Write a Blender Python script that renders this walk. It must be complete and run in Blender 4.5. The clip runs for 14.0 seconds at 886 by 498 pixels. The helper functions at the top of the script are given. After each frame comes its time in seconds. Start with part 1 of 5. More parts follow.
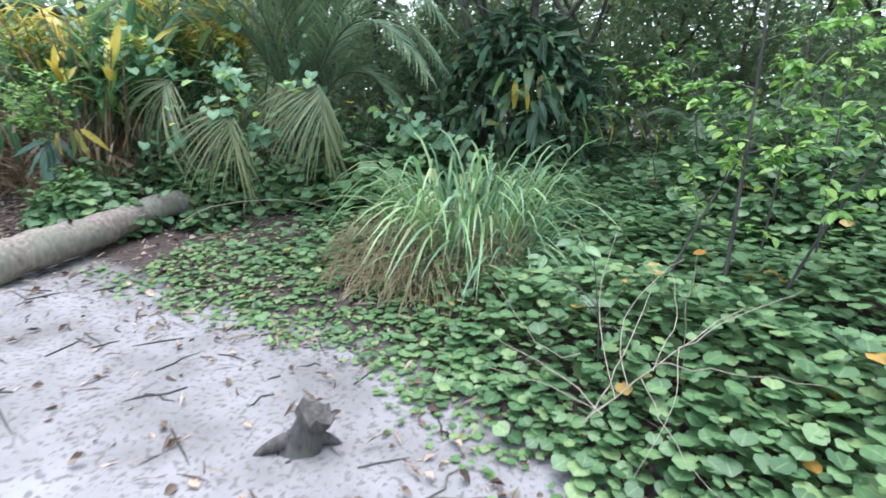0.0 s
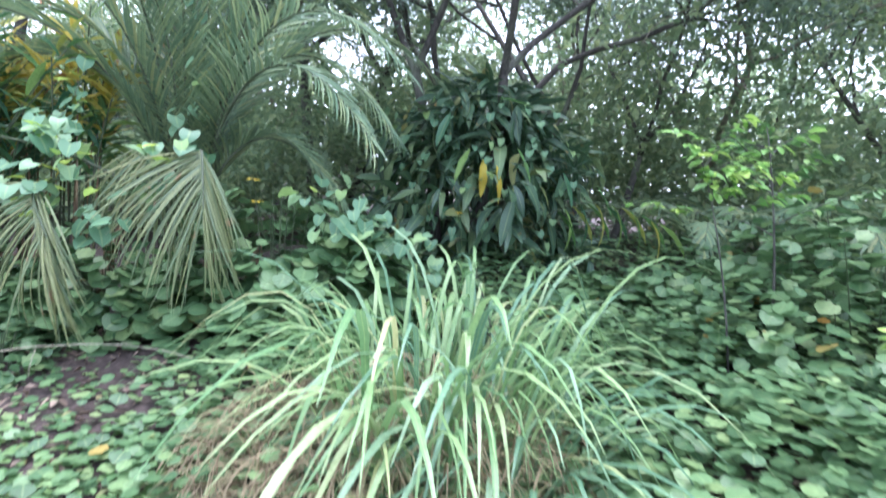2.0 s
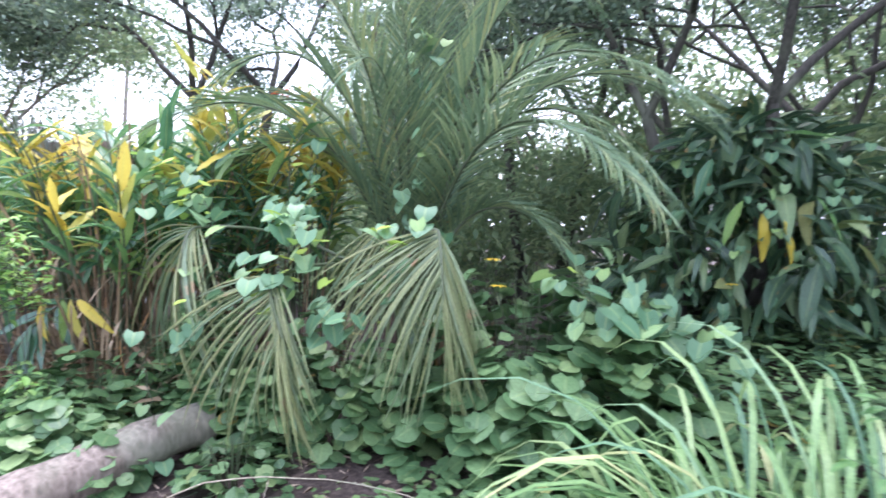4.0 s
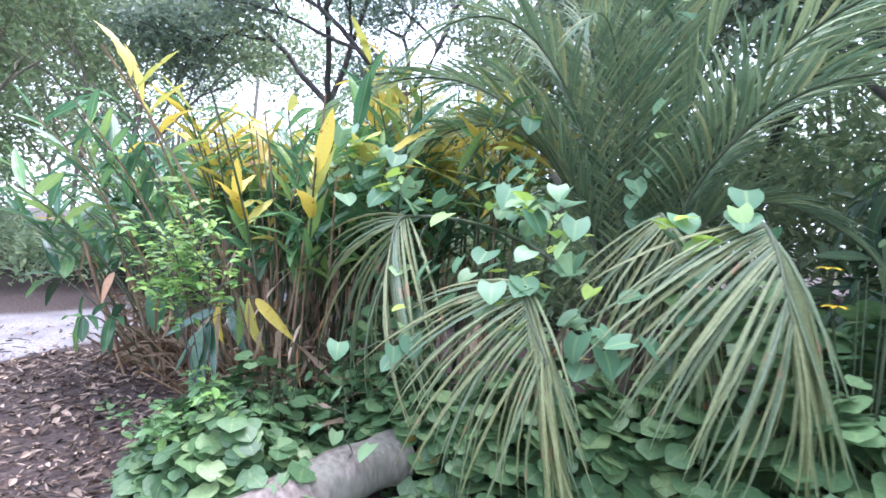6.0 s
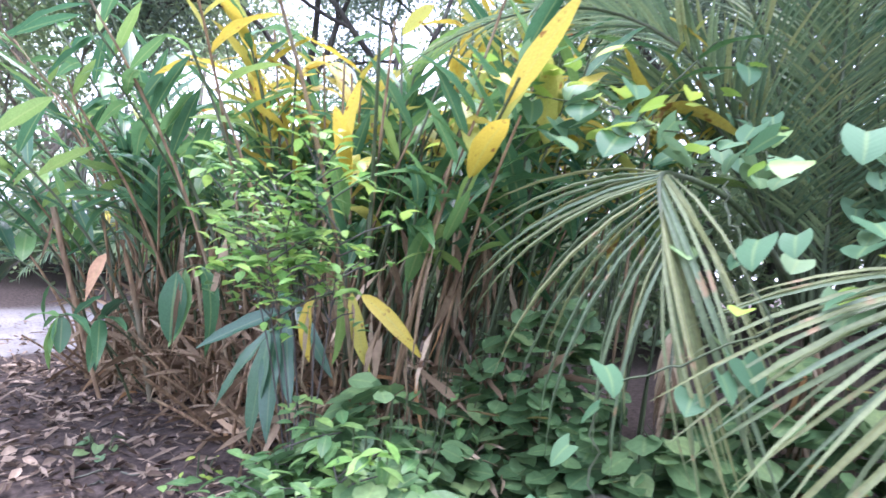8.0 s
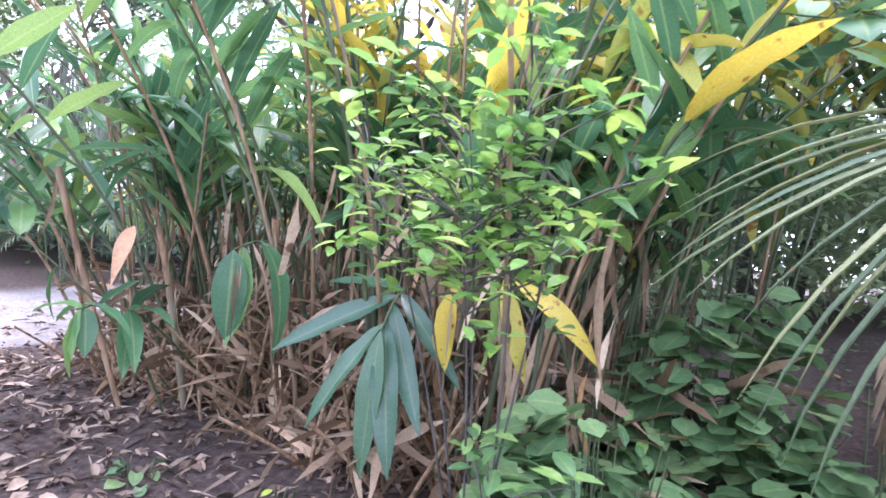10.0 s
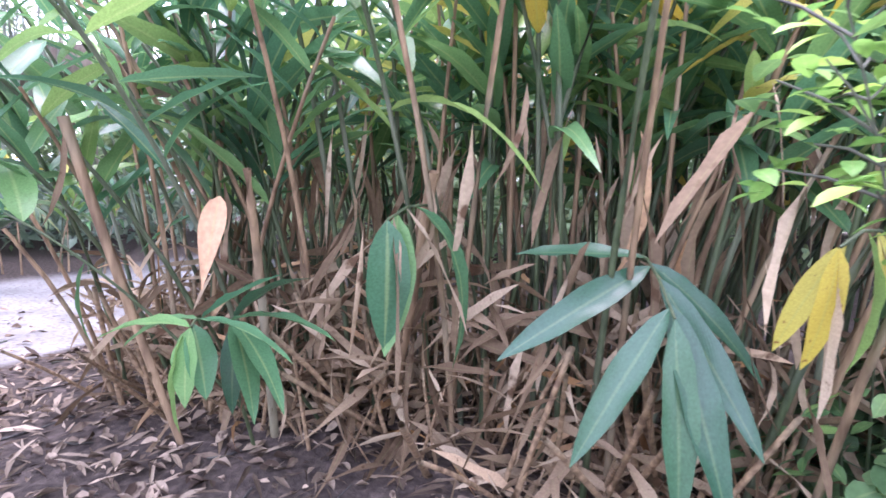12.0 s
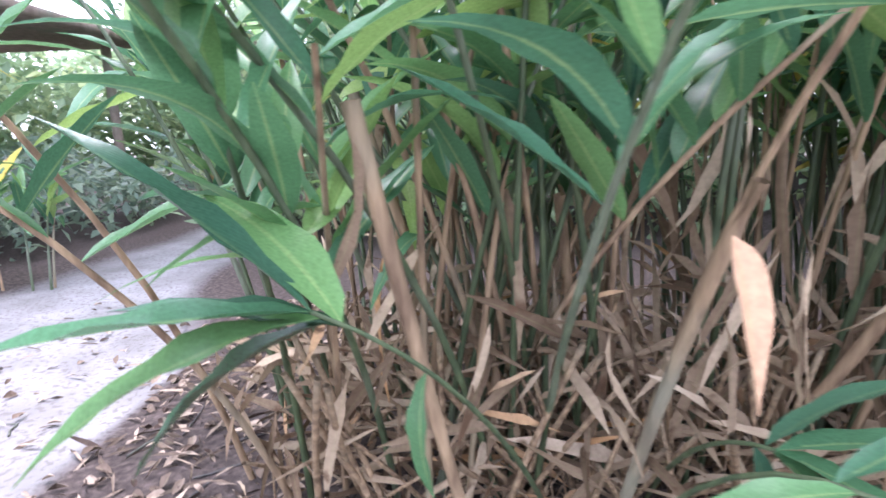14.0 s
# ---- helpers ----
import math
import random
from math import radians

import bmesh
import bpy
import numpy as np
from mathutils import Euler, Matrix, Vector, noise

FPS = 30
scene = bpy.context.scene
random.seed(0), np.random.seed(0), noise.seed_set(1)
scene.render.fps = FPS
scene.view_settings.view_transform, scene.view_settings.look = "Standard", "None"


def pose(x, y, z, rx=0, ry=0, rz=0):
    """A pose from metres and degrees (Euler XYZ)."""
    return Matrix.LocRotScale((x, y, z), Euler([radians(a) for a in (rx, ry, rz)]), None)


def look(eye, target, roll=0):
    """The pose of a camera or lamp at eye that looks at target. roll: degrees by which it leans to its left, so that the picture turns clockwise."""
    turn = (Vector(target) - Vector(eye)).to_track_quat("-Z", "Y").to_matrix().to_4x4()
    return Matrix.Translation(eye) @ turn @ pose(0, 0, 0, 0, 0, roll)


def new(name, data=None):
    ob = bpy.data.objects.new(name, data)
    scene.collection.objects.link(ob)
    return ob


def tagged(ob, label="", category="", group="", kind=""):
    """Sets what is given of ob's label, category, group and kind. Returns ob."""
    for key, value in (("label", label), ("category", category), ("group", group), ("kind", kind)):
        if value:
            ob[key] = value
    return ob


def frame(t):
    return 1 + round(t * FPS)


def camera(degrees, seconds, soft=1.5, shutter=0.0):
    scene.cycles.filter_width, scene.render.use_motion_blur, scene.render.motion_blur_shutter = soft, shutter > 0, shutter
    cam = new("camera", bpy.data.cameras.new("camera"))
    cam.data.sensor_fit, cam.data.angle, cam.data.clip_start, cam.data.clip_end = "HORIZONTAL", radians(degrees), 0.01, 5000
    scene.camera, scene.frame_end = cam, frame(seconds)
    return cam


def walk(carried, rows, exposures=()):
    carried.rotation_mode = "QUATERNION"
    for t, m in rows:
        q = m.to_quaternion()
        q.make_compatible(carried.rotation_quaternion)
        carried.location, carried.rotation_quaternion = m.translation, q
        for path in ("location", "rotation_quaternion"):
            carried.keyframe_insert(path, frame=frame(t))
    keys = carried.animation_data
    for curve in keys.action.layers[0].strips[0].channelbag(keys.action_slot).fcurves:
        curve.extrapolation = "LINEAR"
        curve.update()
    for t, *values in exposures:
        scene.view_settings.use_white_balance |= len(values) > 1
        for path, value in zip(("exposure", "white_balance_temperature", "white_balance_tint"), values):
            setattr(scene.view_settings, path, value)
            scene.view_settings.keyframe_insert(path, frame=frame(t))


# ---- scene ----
cam = camera(80.3, 14.0, 1.6, 0.3)
PATH = [
    (0, (1.057, 0.629, 1.718), (0.732, 2.518, 1.148), 3.3),
    (0.5, (0.984, 1.127, 1.689), (0.802, 3.048, 1.165), 3.6),
    (1, (0.853, 1.691, 1.648), (0.744, 3.621, 1.136), 3.5),
    (1.5, (0.71, 2.215, 1.636), (0.654, 4.155, 1.154), 3.9),
    (2, (0.525, 2.614, 1.717), (0.436, 4.593, 1.446), 5.8),
    (2.5, (0.364, 2.902, 1.898), (0.267, 4.898, 1.989), 5.2),
    (3, (0.278, 3.107, 1.876), (0.17, 5.099, 2.021), 3.1),
    (3.5, (0.154, 3.281, 1.82), (-0.228, 5.244, 1.855), 2.3),
    (4, (-0.137, 3.372, 1.77), (-0.911, 5.213, 1.669), 2.2),
    (4.2, (-0.266, 3.404, 1.765), (-1.112, 5.213, 1.648), 1.9),
    (6.3, (-1.46, 3.737, 1.586), (-2.551, 5.412, 1.524), 3.8),
    (6.5, (-1.618, 3.785, 1.569), (-2.683, 5.478, 1.518), 4.1),
    (7, (-1.99, 3.848, 1.501), (-2.987, 5.581, 1.5), 4.6),
    (7.5, (-2.384, 3.852, 1.452), (-3.302, 5.628, 1.496), 5.0),
    (8, (-2.801, 3.931, 1.332), (-3.668, 5.734, 1.334), 6.1),
    (8.2, (-2.96, 3.934, 1.311), (-3.815, 5.742, 1.288), 6.6),
    (10.3, (-3.826, 4.231, 1.179), (-4.642, 6.266, 1.098), 5.8),
    (10.5, (-3.948, 4.254, 1.140), (-4.740, 6.297, 1.043), 5.2),
    (11, (-4.272, 4.353, 1.127), (-5.019, 6.413, 1.006), 4.1),
    (11.5, (-4.525, 4.410, 1.126), (-5.216, 6.486, 0.966), 3.6),
    (12, (-4.830, 4.439, 1.130), (-5.357, 6.557, 0.913), 2.9),
    (12.5, (-5.116, 4.551, 1.097), (-5.545, 6.688, 0.848), 2.8),
    (13, (-5.485, 4.693, 1.132), (-5.910, 6.827, 0.847), 1.5),
    (13.5, (-5.891, 4.768, 1.202), (-6.229, 6.908, 0.860), 0.4),
    (14, (-6.342, 4.954, 1.264), (-6.470, 7.100, 0.825), -1.4),
]
walk(cam, [(t, look(e, g, r)) for t, e, g, r in PATH], [(0, 1.45, 5800, 14), (1.5, 1.9, 5750, 19), (2.6, 2.15, 5450, 27), (4.2, 2.0, 5800, 27), (6.3, 2.05, 5600, 29), (8.2, 2.2, 5700, 32), (10.3, 2.45, 5750, 36), (12.5, 2.6, 5750, 37), (14, 2.6, 5800, 29)])

# ---- light ----
world = bpy.data.worlds.new("overcast_sky")
scene.world = world
world.use_nodes = True
wn, wl = world.node_tree.nodes, world.node_tree.links
bg = wn["Background"]
sky = wn.new("ShaderNodeTexSky")
sky.sky_type, sky.sun_disc = "NISHITA", False
sky.sun_elevation, sky.sun_rotation = radians(78), radians(37)
sky.air_density, sky.dust_density = 1.6, 4.0
grey = wn.new("ShaderNodeMixRGB")
grey.inputs[0].default_value, grey.inputs[2].default_value = 0.6, (7.6, 8.2, 8.8, 1)
wl.new(sky.outputs[0], grey.inputs[1])
wl.new(grey.outputs[0], bg.inputs[0])
bg.inputs[1].default_value = 0.15
sun = new("sun", bpy.data.lights.new("sun", "SUN"))
sun.data.energy, sun.data.angle, sun.data.color = 1.4, radians(40), (1, 0.97, 0.93)
sun.matrix_world = look((-1.5, 2, 12), (0, 0, 0))


# ---- materials ----
def material(name):
    m = bpy.data.materials.new(name)
    m.use_nodes = True
    return m, m.node_tree.nodes, m.node_tree.links, m.node_tree.nodes["Principled BSDF"]


def ramp(n, stops):
    r = n.new("ShaderNodeValToRGB")
    while len(r.color_ramp.elements) < len(stops):
        r.color_ramp.elements.new(0.5)
    for el, (p, c) in zip(r.color_ramp.elements, stops):
        el.position, el.color = p, (*c, 1)
    return r


def leaf_mat(name, stops, rough=0.42, through_light=0.3, rib=0.35, veins=30.0, spots=(0.25, 0.16, 0.05), spotted=0.66, spec=0.5):
    """A leaf: each leaf its own tint, a paler midrib, side veins in the relief, a few brown spots, light passing through."""
    m, n, l, b = material(name)
    geo, info, add = n.new("ShaderNodeNewGeometry"), n.new("ShaderNodeObjectInfo"), n.new("ShaderNodeMath")
    l.new(geo.outputs["Random Per Island"], add.inputs[0])
    l.new(info.outputs["Random"], add.inputs[1])
    fr = n.new("ShaderNodeMath")
    fr.operation = "FRACT"
    l.new(add.outputs[0], fr.inputs[0])
    r = ramp(n, [(p, (c[0] * 1.45, c[1] * 1.2, c[2] * 1.4 + 0.008) if c[1] > c[0] * 1.15 else c) for p, c in stops])
    l.new(fr.outputs[0], r.inputs[0])
    uv, sep = n.new("ShaderNodeUVMap"), n.new("ShaderNodeSeparateXYZ")
    l.new(uv.outputs[0], sep.inputs[0])
    mid = n.new("ShaderNodeMath")
    mid.operation, mid.inputs[1].default_value = "SUBTRACT", 0.5
    l.new(sep.outputs[0], mid.inputs[0])
    ab = n.new("ShaderNodeMath")
    ab.operation = "ABSOLUTE"
    l.new(mid.outputs[0], ab.inputs[0])
    near = n.new("ShaderNodeMapRange")
    near.inputs[1].default_value, near.inputs[2].default_value = 0.02, 0.07
    near.inputs[3].default_value, near.inputs[4].default_value = rib, 0.0
    l.new(ab.outputs[0], near.inputs[0])
    pale = n.new("ShaderNodeMixRGB")
    pale.inputs[2].default_value = (0.42, 0.52, 0.2, 1)
    l.new(near.outputs[0], pale.inputs[0])
    l.new(r.outputs[0], pale.inputs[1])
    co = n.new("ShaderNodeTexCoord")
    big = n.new("ShaderNodeTexNoise")
    big.inputs["Scale"].default_value, big.inputs["Detail"].default_value = 9, 4
    l.new(co.outputs["Object"], big.inputs[0])
    spot = n.new("ShaderNodeMapRange")
    spot.inputs[1].default_value, spot.inputs[2].default_value = spotted, spotted + 0.06
    l.new(big.outputs[0], spot.inputs[0])
    brown = n.new("ShaderNodeMixRGB")
    brown.inputs[2].default_value = (*spots, 1)
    l.new(spot.outputs[0], brown.inputs[0])
    l.new(pale.outputs[0], brown.inputs[1])
    tone = n.new("ShaderNodeMixRGB")
    tone.blend_type, tone.inputs[0].default_value = "OVERLAY", 0.35
    l.new(brown.outputs[0], tone.inputs[1])
    fine = n.new("ShaderNodeTexNoise")
    fine.inputs["Scale"].default_value = 60
    l.new(co.outputs["Object"], fine.inputs[0])
    l.new(fine.outputs[0], tone.inputs[2])
    l.new(tone.outputs[0], b.inputs["Base Color"])
    # side veins run slantwise from the midrib
    sl = n.new("ShaderNodeMath")
    sl.operation, sl.inputs[1].default_value = "MULTIPLY_ADD", 0.6
    l.new(ab.outputs[0], sl.inputs[0])
    l.new(sep.outputs[1], sl.inputs[2])
    wave = n.new("ShaderNodeMath")
    wave.operation, wave.inputs[1].default_value = "MULTIPLY", veins * 6.28
    l.new(sl.outputs[0], wave.inputs[0])
    sn = n.new("ShaderNodeMath")
    sn.operation = "SINE"
    l.new(wave.outputs[0], sn.inputs[0])
    bump = n.new("ShaderNodeBump")
    bump.inputs["Strength"].default_value, bump.inputs["Distance"].default_value = 0.12, 0.0012
    l.new(sn.outputs[0], bump.inputs["Height"])
    l.new(bump.outputs[0], b.inputs["Normal"])
    b.inputs["Roughness"].default_value = rough
    b.inputs["Specular IOR Level"].default_value = spec
    tr = n.new("ShaderNodeBsdfTranslucent")
    l.new(tone.outputs[0], tr.inputs[0])
    mix = n.new("ShaderNodeMixShader")
    mix.inputs[0].default_value = through_light
    l.new(b.outputs[0], mix.inputs[1])
    l.new(tr.outputs[0], mix.inputs[2])
    l.new(mix.outputs[0], n["Material Output"].inputs[0])
    return m


def bark_mat(name, dark, light, scale=7.0, stretch=5.0, rough=0.85):
    m, n, l, b = material(name)
    co, mp = n.new("ShaderNodeTexCoord"), n.new("ShaderNodeMapping")
    mp.inputs["Scale"].default_value = (stretch, stretch, 1)
    l.new(co.outputs["Object"], mp.inputs[0])
    t1, t2 = n.new("ShaderNodeTexNoise"), n.new("ShaderNodeTexNoise")
    t1.inputs["Scale"].default_value, t1.inputs["Detail"].default_value = scale, 8
    t2.inputs["Scale"].default_value = 1.6
    l.new(mp.outputs[0], t1.inputs[0])
    l.new(co.outputs["Object"], t2.inputs[0])
    r = ramp(n, [(0.3, dark), (0.7, light)])
    l.new(t1.outputs[0], r.inputs[0])
    lichen = n.new("ShaderNodeMapRange")
    lichen.inputs[1].default_value, lichen.inputs[2].default_value, lichen.inputs[4].default_value = 0.52, 0.68, 0.6
    l.new(t2.outputs[0], lichen.inputs[0])
    mx = n.new("ShaderNodeMixRGB")
    mx.inputs[2].default_value = (0.19, 0.21, 0.15, 1)
    l.new(lichen.outputs[0], mx.inputs[0])
    l.new(r.outputs[0], mx.inputs[1])
    l.new(mx.outputs[0], b.inputs["Base Color"])
    bump = n.new("ShaderNodeBump")
    bump.inputs["Strength"].default_value, bump.inputs["Distance"].default_value = 0.7, 0.02
    l.new(t1.outputs[0], bump.inputs["Height"])
    l.new(bump.outputs[0], b.inputs["Normal"])
    b.inputs["Roughness"].default_value = rough
    return m


def ground_mat():
    """Pale trodden sand on the path, dark humus and leaf mould under the plants, by the mask laid on the sheet."""
    m, n, l, b = material("sandy_ground")
    co = n.new("ShaderNodeTexCoord")

    def noise_node(s, d=6):
        t = n.new("ShaderNodeTexNoise")
        t.inputs["Scale"].default_value, t.inputs["Detail"].default_value = s, d
        l.new(co.outputs["Object"], t.inputs[0])
        return t
    sandn, grain, patch, crumb = noise_node(1.7), noise_node(140, 2), noise_node(0.8, 3), noise_node(28, 5)
    sand = ramp(n, [(0.3, (0.16, 0.152, 0.145)), (0.55, (0.25, 0.24, 0.236)), (0.75, (0.31, 0.302, 0.3))])
    l.new(sandn.outputs[0], sand.inputs[0])
    soil = ramp(n, [(0.3, (0.035, 0.027, 0.024)), (0.55, (0.075, 0.058, 0.05)), (0.75, (0.13, 0.1, 0.088))])
    l.new(crumb.outputs[0], soil.inputs[0])
    debris = n.new("ShaderNodeMapRange")
    debris.inputs[1].default_value, debris.inputs[2].default_value, debris.inputs[4].default_value = 0.53, 0.62, 0.75
    l.new(crumb.outputs[0], debris.inputs[0])
    dirty = n.new("ShaderNodeMixRGB")
    dirty.inputs[2].default_value = (0.13, 0.115, 0.105, 1)
    l.new(debris.outputs[0], dirty.inputs[0])
    l.new(sand.outputs[0], dirty.inputs[1])
    at = n.new("ShaderNodeAttribute")
    at.attribute_name = "sand"
    add = n.new("ShaderNodeMath")
    add.operation, add.inputs[1].default_value = "MULTIPLY_ADD", 0.5
    l.new(crumb.outputs[0], add.inputs[0])
    l.new(at.outputs["Fac"], add.inputs[2])
    edge = n.new("ShaderNodeMapRange")
    edge.inputs[1].default_value, edge.inputs[2].default_value = 0.6, 0.95
    l.new(add.outputs[0], edge.inputs[0])
    mx = n.new("ShaderNodeMixRGB")
    l.new(edge.outputs[0], mx.inputs[0])
    l.new(soil.outputs[0], mx.inputs[1])
    l.new(dirty.outputs[0], mx.inputs[2])
    l.new(mx.outputs[0], b.inputs["Base Color"])
    b.inputs["Roughness"].default_value = 0.95
    b.inputs["Specular IOR Level"].default_value = 0.2
    hs = n.new("ShaderNodeMath")
    hs.operation, hs.inputs[1].default_value = "MULTIPLY_ADD", 0.3
    l.new(grain.outputs[0], hs.inputs[0])
    l.new(crumb.outputs[0], hs.inputs[2])
    bump = n.new("ShaderNodeBump")
    bump.inputs["Strength"].default_value, bump.inputs["Distance"].default_value = 0.6, 0.02
    l.new(hs.outputs[0], bump.inputs["Height"])
    l.new(bump.outputs[0], b.inputs["Normal"])
    return m


GROUND = ground_mat()
COVER = leaf_mat("cover_leaf", [(0, (0.042, 0.11, 0.034)), (0.4, (0.072, 0.17, 0.054)), (0.8, (0.11, 0.23, 0.076)), (0.99, (0.16, 0.28, 0.09)), (1, (0.5, 0.27, 0.05))], 0.43, 0.3, 0.2, 6, spotted=0.72)
SPROUT = leaf_mat("sprout_leaf", [(0, (0.06, 0.16, 0.04)), (0.7, (0.11, 0.23, 0.06)), (0.97, (0.17, 0.27, 0.09)), (1, (0.3, 0.22, 0.1))], 0.55, 0.3, 0.1, 6)
VINE = leaf_mat("vine_leaf", [(0, (0.06, 0.16, 0.065)), (0.5, (0.1, 0.23, 0.1)), (0.8, (0.16, 0.31, 0.13)), (1, (0.2, 0.36, 0.1))], 0.42, 0.28, 0.3, 7, spotted=0.74, spec=0.35)
YOUNG = leaf_mat("young_leaf", [(0, (0.17, 0.36, 0.05)), (1, (0.33, 0.5, 0.07))], 0.48, 0.4, 0.3, 7, spotted=0.74)
GINGER = leaf_mat("ginger_leaf", [(0, (0.04, 0.13, 0.055)), (0.45, (0.065, 0.185, 0.065)), (0.8, (0.11, 0.26, 0.07)), (1, (0.2, 0.36, 0.08))], 0.27, 0.36, 0.3, 22, spotted=0.7)
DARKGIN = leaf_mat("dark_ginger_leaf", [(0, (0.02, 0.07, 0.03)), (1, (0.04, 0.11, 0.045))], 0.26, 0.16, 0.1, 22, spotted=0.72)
YELLOW = leaf_mat("yellow_ginger_leaf", [(0, (0.62, 0.47, 0.06)), (0.5, (0.64, 0.54, 0.11)), (0.8, (0.5, 0.5, 0.12)), (1, (0.3, 0.4, 0.08))], 0.45, 0.35, 0.2, 22, (0.3, 0.15, 0.04), 0.6)
DRY = leaf_mat("dry_leaf", [(0, (0.13, 0.085, 0.052)), (0.35, (0.21, 0.145, 0.092)), (0.7, (0.36, 0.265, 0.175)), (0.92, (0.52, 0.41, 0.29)), (1, (0.48, 0.25, 0.1))], 0.8, 0.15, 0.1, 22, (0.12, 0.07, 0.04), 0.6, 0.2)
LITTER = leaf_mat("litter_leaf", [(0, (0.06, 0.042, 0.032)), (0.4, (0.15, 0.108, 0.08)), (0.75, (0.29, 0.225, 0.17)), (1, (0.46, 0.35, 0.26))], 0.85, 0.05, 0.1, 14, (0.06, 0.04, 0.03), 0.56, 0.2)
TAN = leaf_mat("tan_leaf", [(0, (0.5, 0.3, 0.18)), (1, (0.58, 0.36, 0.22))], 0.75, 0.2, 0.15, 14, (0.3, 0.17, 0.09), 0.68, 0.2)
PALM = leaf_mat("palm_leaf", [(0, (0.1, 0.2, 0.1)), (0.5, (0.16, 0.28, 0.13)), (0.85, (0.23, 0.35, 0.15)), (1, (0.3, 0.38, 0.15))], 0.32, 0.36, 0.35, 2, (0.35, 0.25, 0.12), 0.68)
PALEPALM = leaf_mat("pale_palm_leaf", [(0, (0.11, 0.19, 0.09)), (0.6, (0.19, 0.27, 0.11)), (1, (0.29, 0.31, 0.14))], 0.38, 0.2, 0.35, 2, (0.4, 0.28, 0.16), 0.64)
GRASS = leaf_mat("grass_blade", [(0, (0.08, 0.19, 0.05)), (0.5, (0.14, 0.29, 0.09)), (0.9, (0.25, 0.42, 0.15)), (1, (0.45, 0.42, 0.2))], 0.4, 0.3, 0.4, 2, spotted=0.72)
BROADGRASS = leaf_mat("pale_grass_blade", [(0, (0.1, 0.24, 0.08)), (0.5, (0.17, 0.33, 0.11)), (0.9, (0.27, 0.43, 0.17)), (1, (0.36, 0.44, 0.18))], 0.33, 0.35, 0.4, 2, spotted=0.76)
# green grass again, with the blue sheen of the sky mixed into its colour
SHEENGRASS = leaf_mat("sheen_grass_blade", [(0, (0.07, 0.18, 0.085)), (0.5, (0.11, 0.25, 0.12)), (0.9, (0.2, 0.36, 0.17)), (1, (0.3, 0.42, 0.16))], 0.33, 0.3, 0.4, 2, spotted=0.76)
STRAW = leaf_mat("straw", [(0, (0.17, 0.125, 0.07)), (0.6, (0.3, 0.24, 0.14)), (1, (0.26, 0.27, 0.12))], 0.8, 0.25, 0.1, 2, spotted=0.72)
SHRUB = leaf_mat("shrub_leaf", [(0, (0.05, 0.14, 0.04)), (0.6, (0.09, 0.22, 0.06)), (1, (0.16, 0.32, 0.07))], 0.4, 0.3, 0.25, 8, spotted=0.74)
LIME = leaf_mat("lime_shrub_leaf", [(0, (0.1, 0.27, 0.05)), (0.6, (0.17, 0.37, 0.07)), (1, (0.27, 0.46, 0.08))], 0.45, 0.4, 0.25, 8, spotted=0.76)
# woodland foliage, paler than real leaves: the haze is put into both colours
HAZY_TREE = leaf_mat("hazy_tree_leaf", [(0, (0.09, 0.16, 0.1)), (0.6, (0.15, 0.25, 0.15)), (1, (0.23, 0.34, 0.19))], 0.35, 0.45, 0.1, 5, spotted=0.76)
HAZY_FAR = leaf_mat("hazy_far_leaf", [(0, (0.12, 0.22, 0.1)), (0.6, (0.19, 0.31, 0.14)), (1, (0.28, 0.4, 0.17))], 0.5, 0.5, 0.1, 5, spotted=0.8)
MOSS = leaf_mat("hanging_moss", [(0, (0.25, 0.28, 0.22)), (1, (0.38, 0.4, 0.33))], 0.9, 0.3, 0, 2, spotted=0.8)
FLOWER = leaf_mat("yellow_petal", [(0, (0.8, 0.55, 0.03)), (1, (0.8, 0.6, 0.06))], 0.5, 0.3, 0, 2, spotted=0.8)
RED = leaf_mat("orange_red_petal", [(0, (0.7, 0.13, 0.03)), (1, (0.75, 0.2, 0.04))], 0.5, 0.3, 0, 2, spotted=0.8)
CANE = bark_mat("green_cane", (0.035, 0.055, 0.025), (0.085, 0.115, 0.05), 9, 3, 0.6)
DRYCANE = bark_mat("dry_cane", (0.13, 0.08, 0.045), (0.38, 0.26, 0.15), 4, 6, 0.8)
BARK = bark_mat("tree_bark", (0.035, 0.032, 0.03), (0.1, 0.09, 0.08))
FIBRE = bark_mat("palm_fibre", (0.035, 0.025, 0.018), (0.14, 0.1, 0.065), 10, 6)
PALEBARK = bark_mat("pale_bark", (0.16, 0.13, 0.1), (0.36, 0.31, 0.26))
LOG = bark_mat("log_bark", (0.1, 0.08, 0.065), (0.3, 0.25, 0.21), 12, 2.5)
TWIG = bark_mat("dead_twig", (0.2, 0.165, 0.12), (0.4, 0.35, 0.27), 20, 2)
GREYWOOD = bark_mat("weathered_board", (0.2, 0.15, 0.12), (0.36, 0.28, 0.23), 5, 2)


# ---- mesh tools ----
rng = np.random.default_rng(11)


def U(a, b, n=None):
    return rng.uniform(a, b, n)


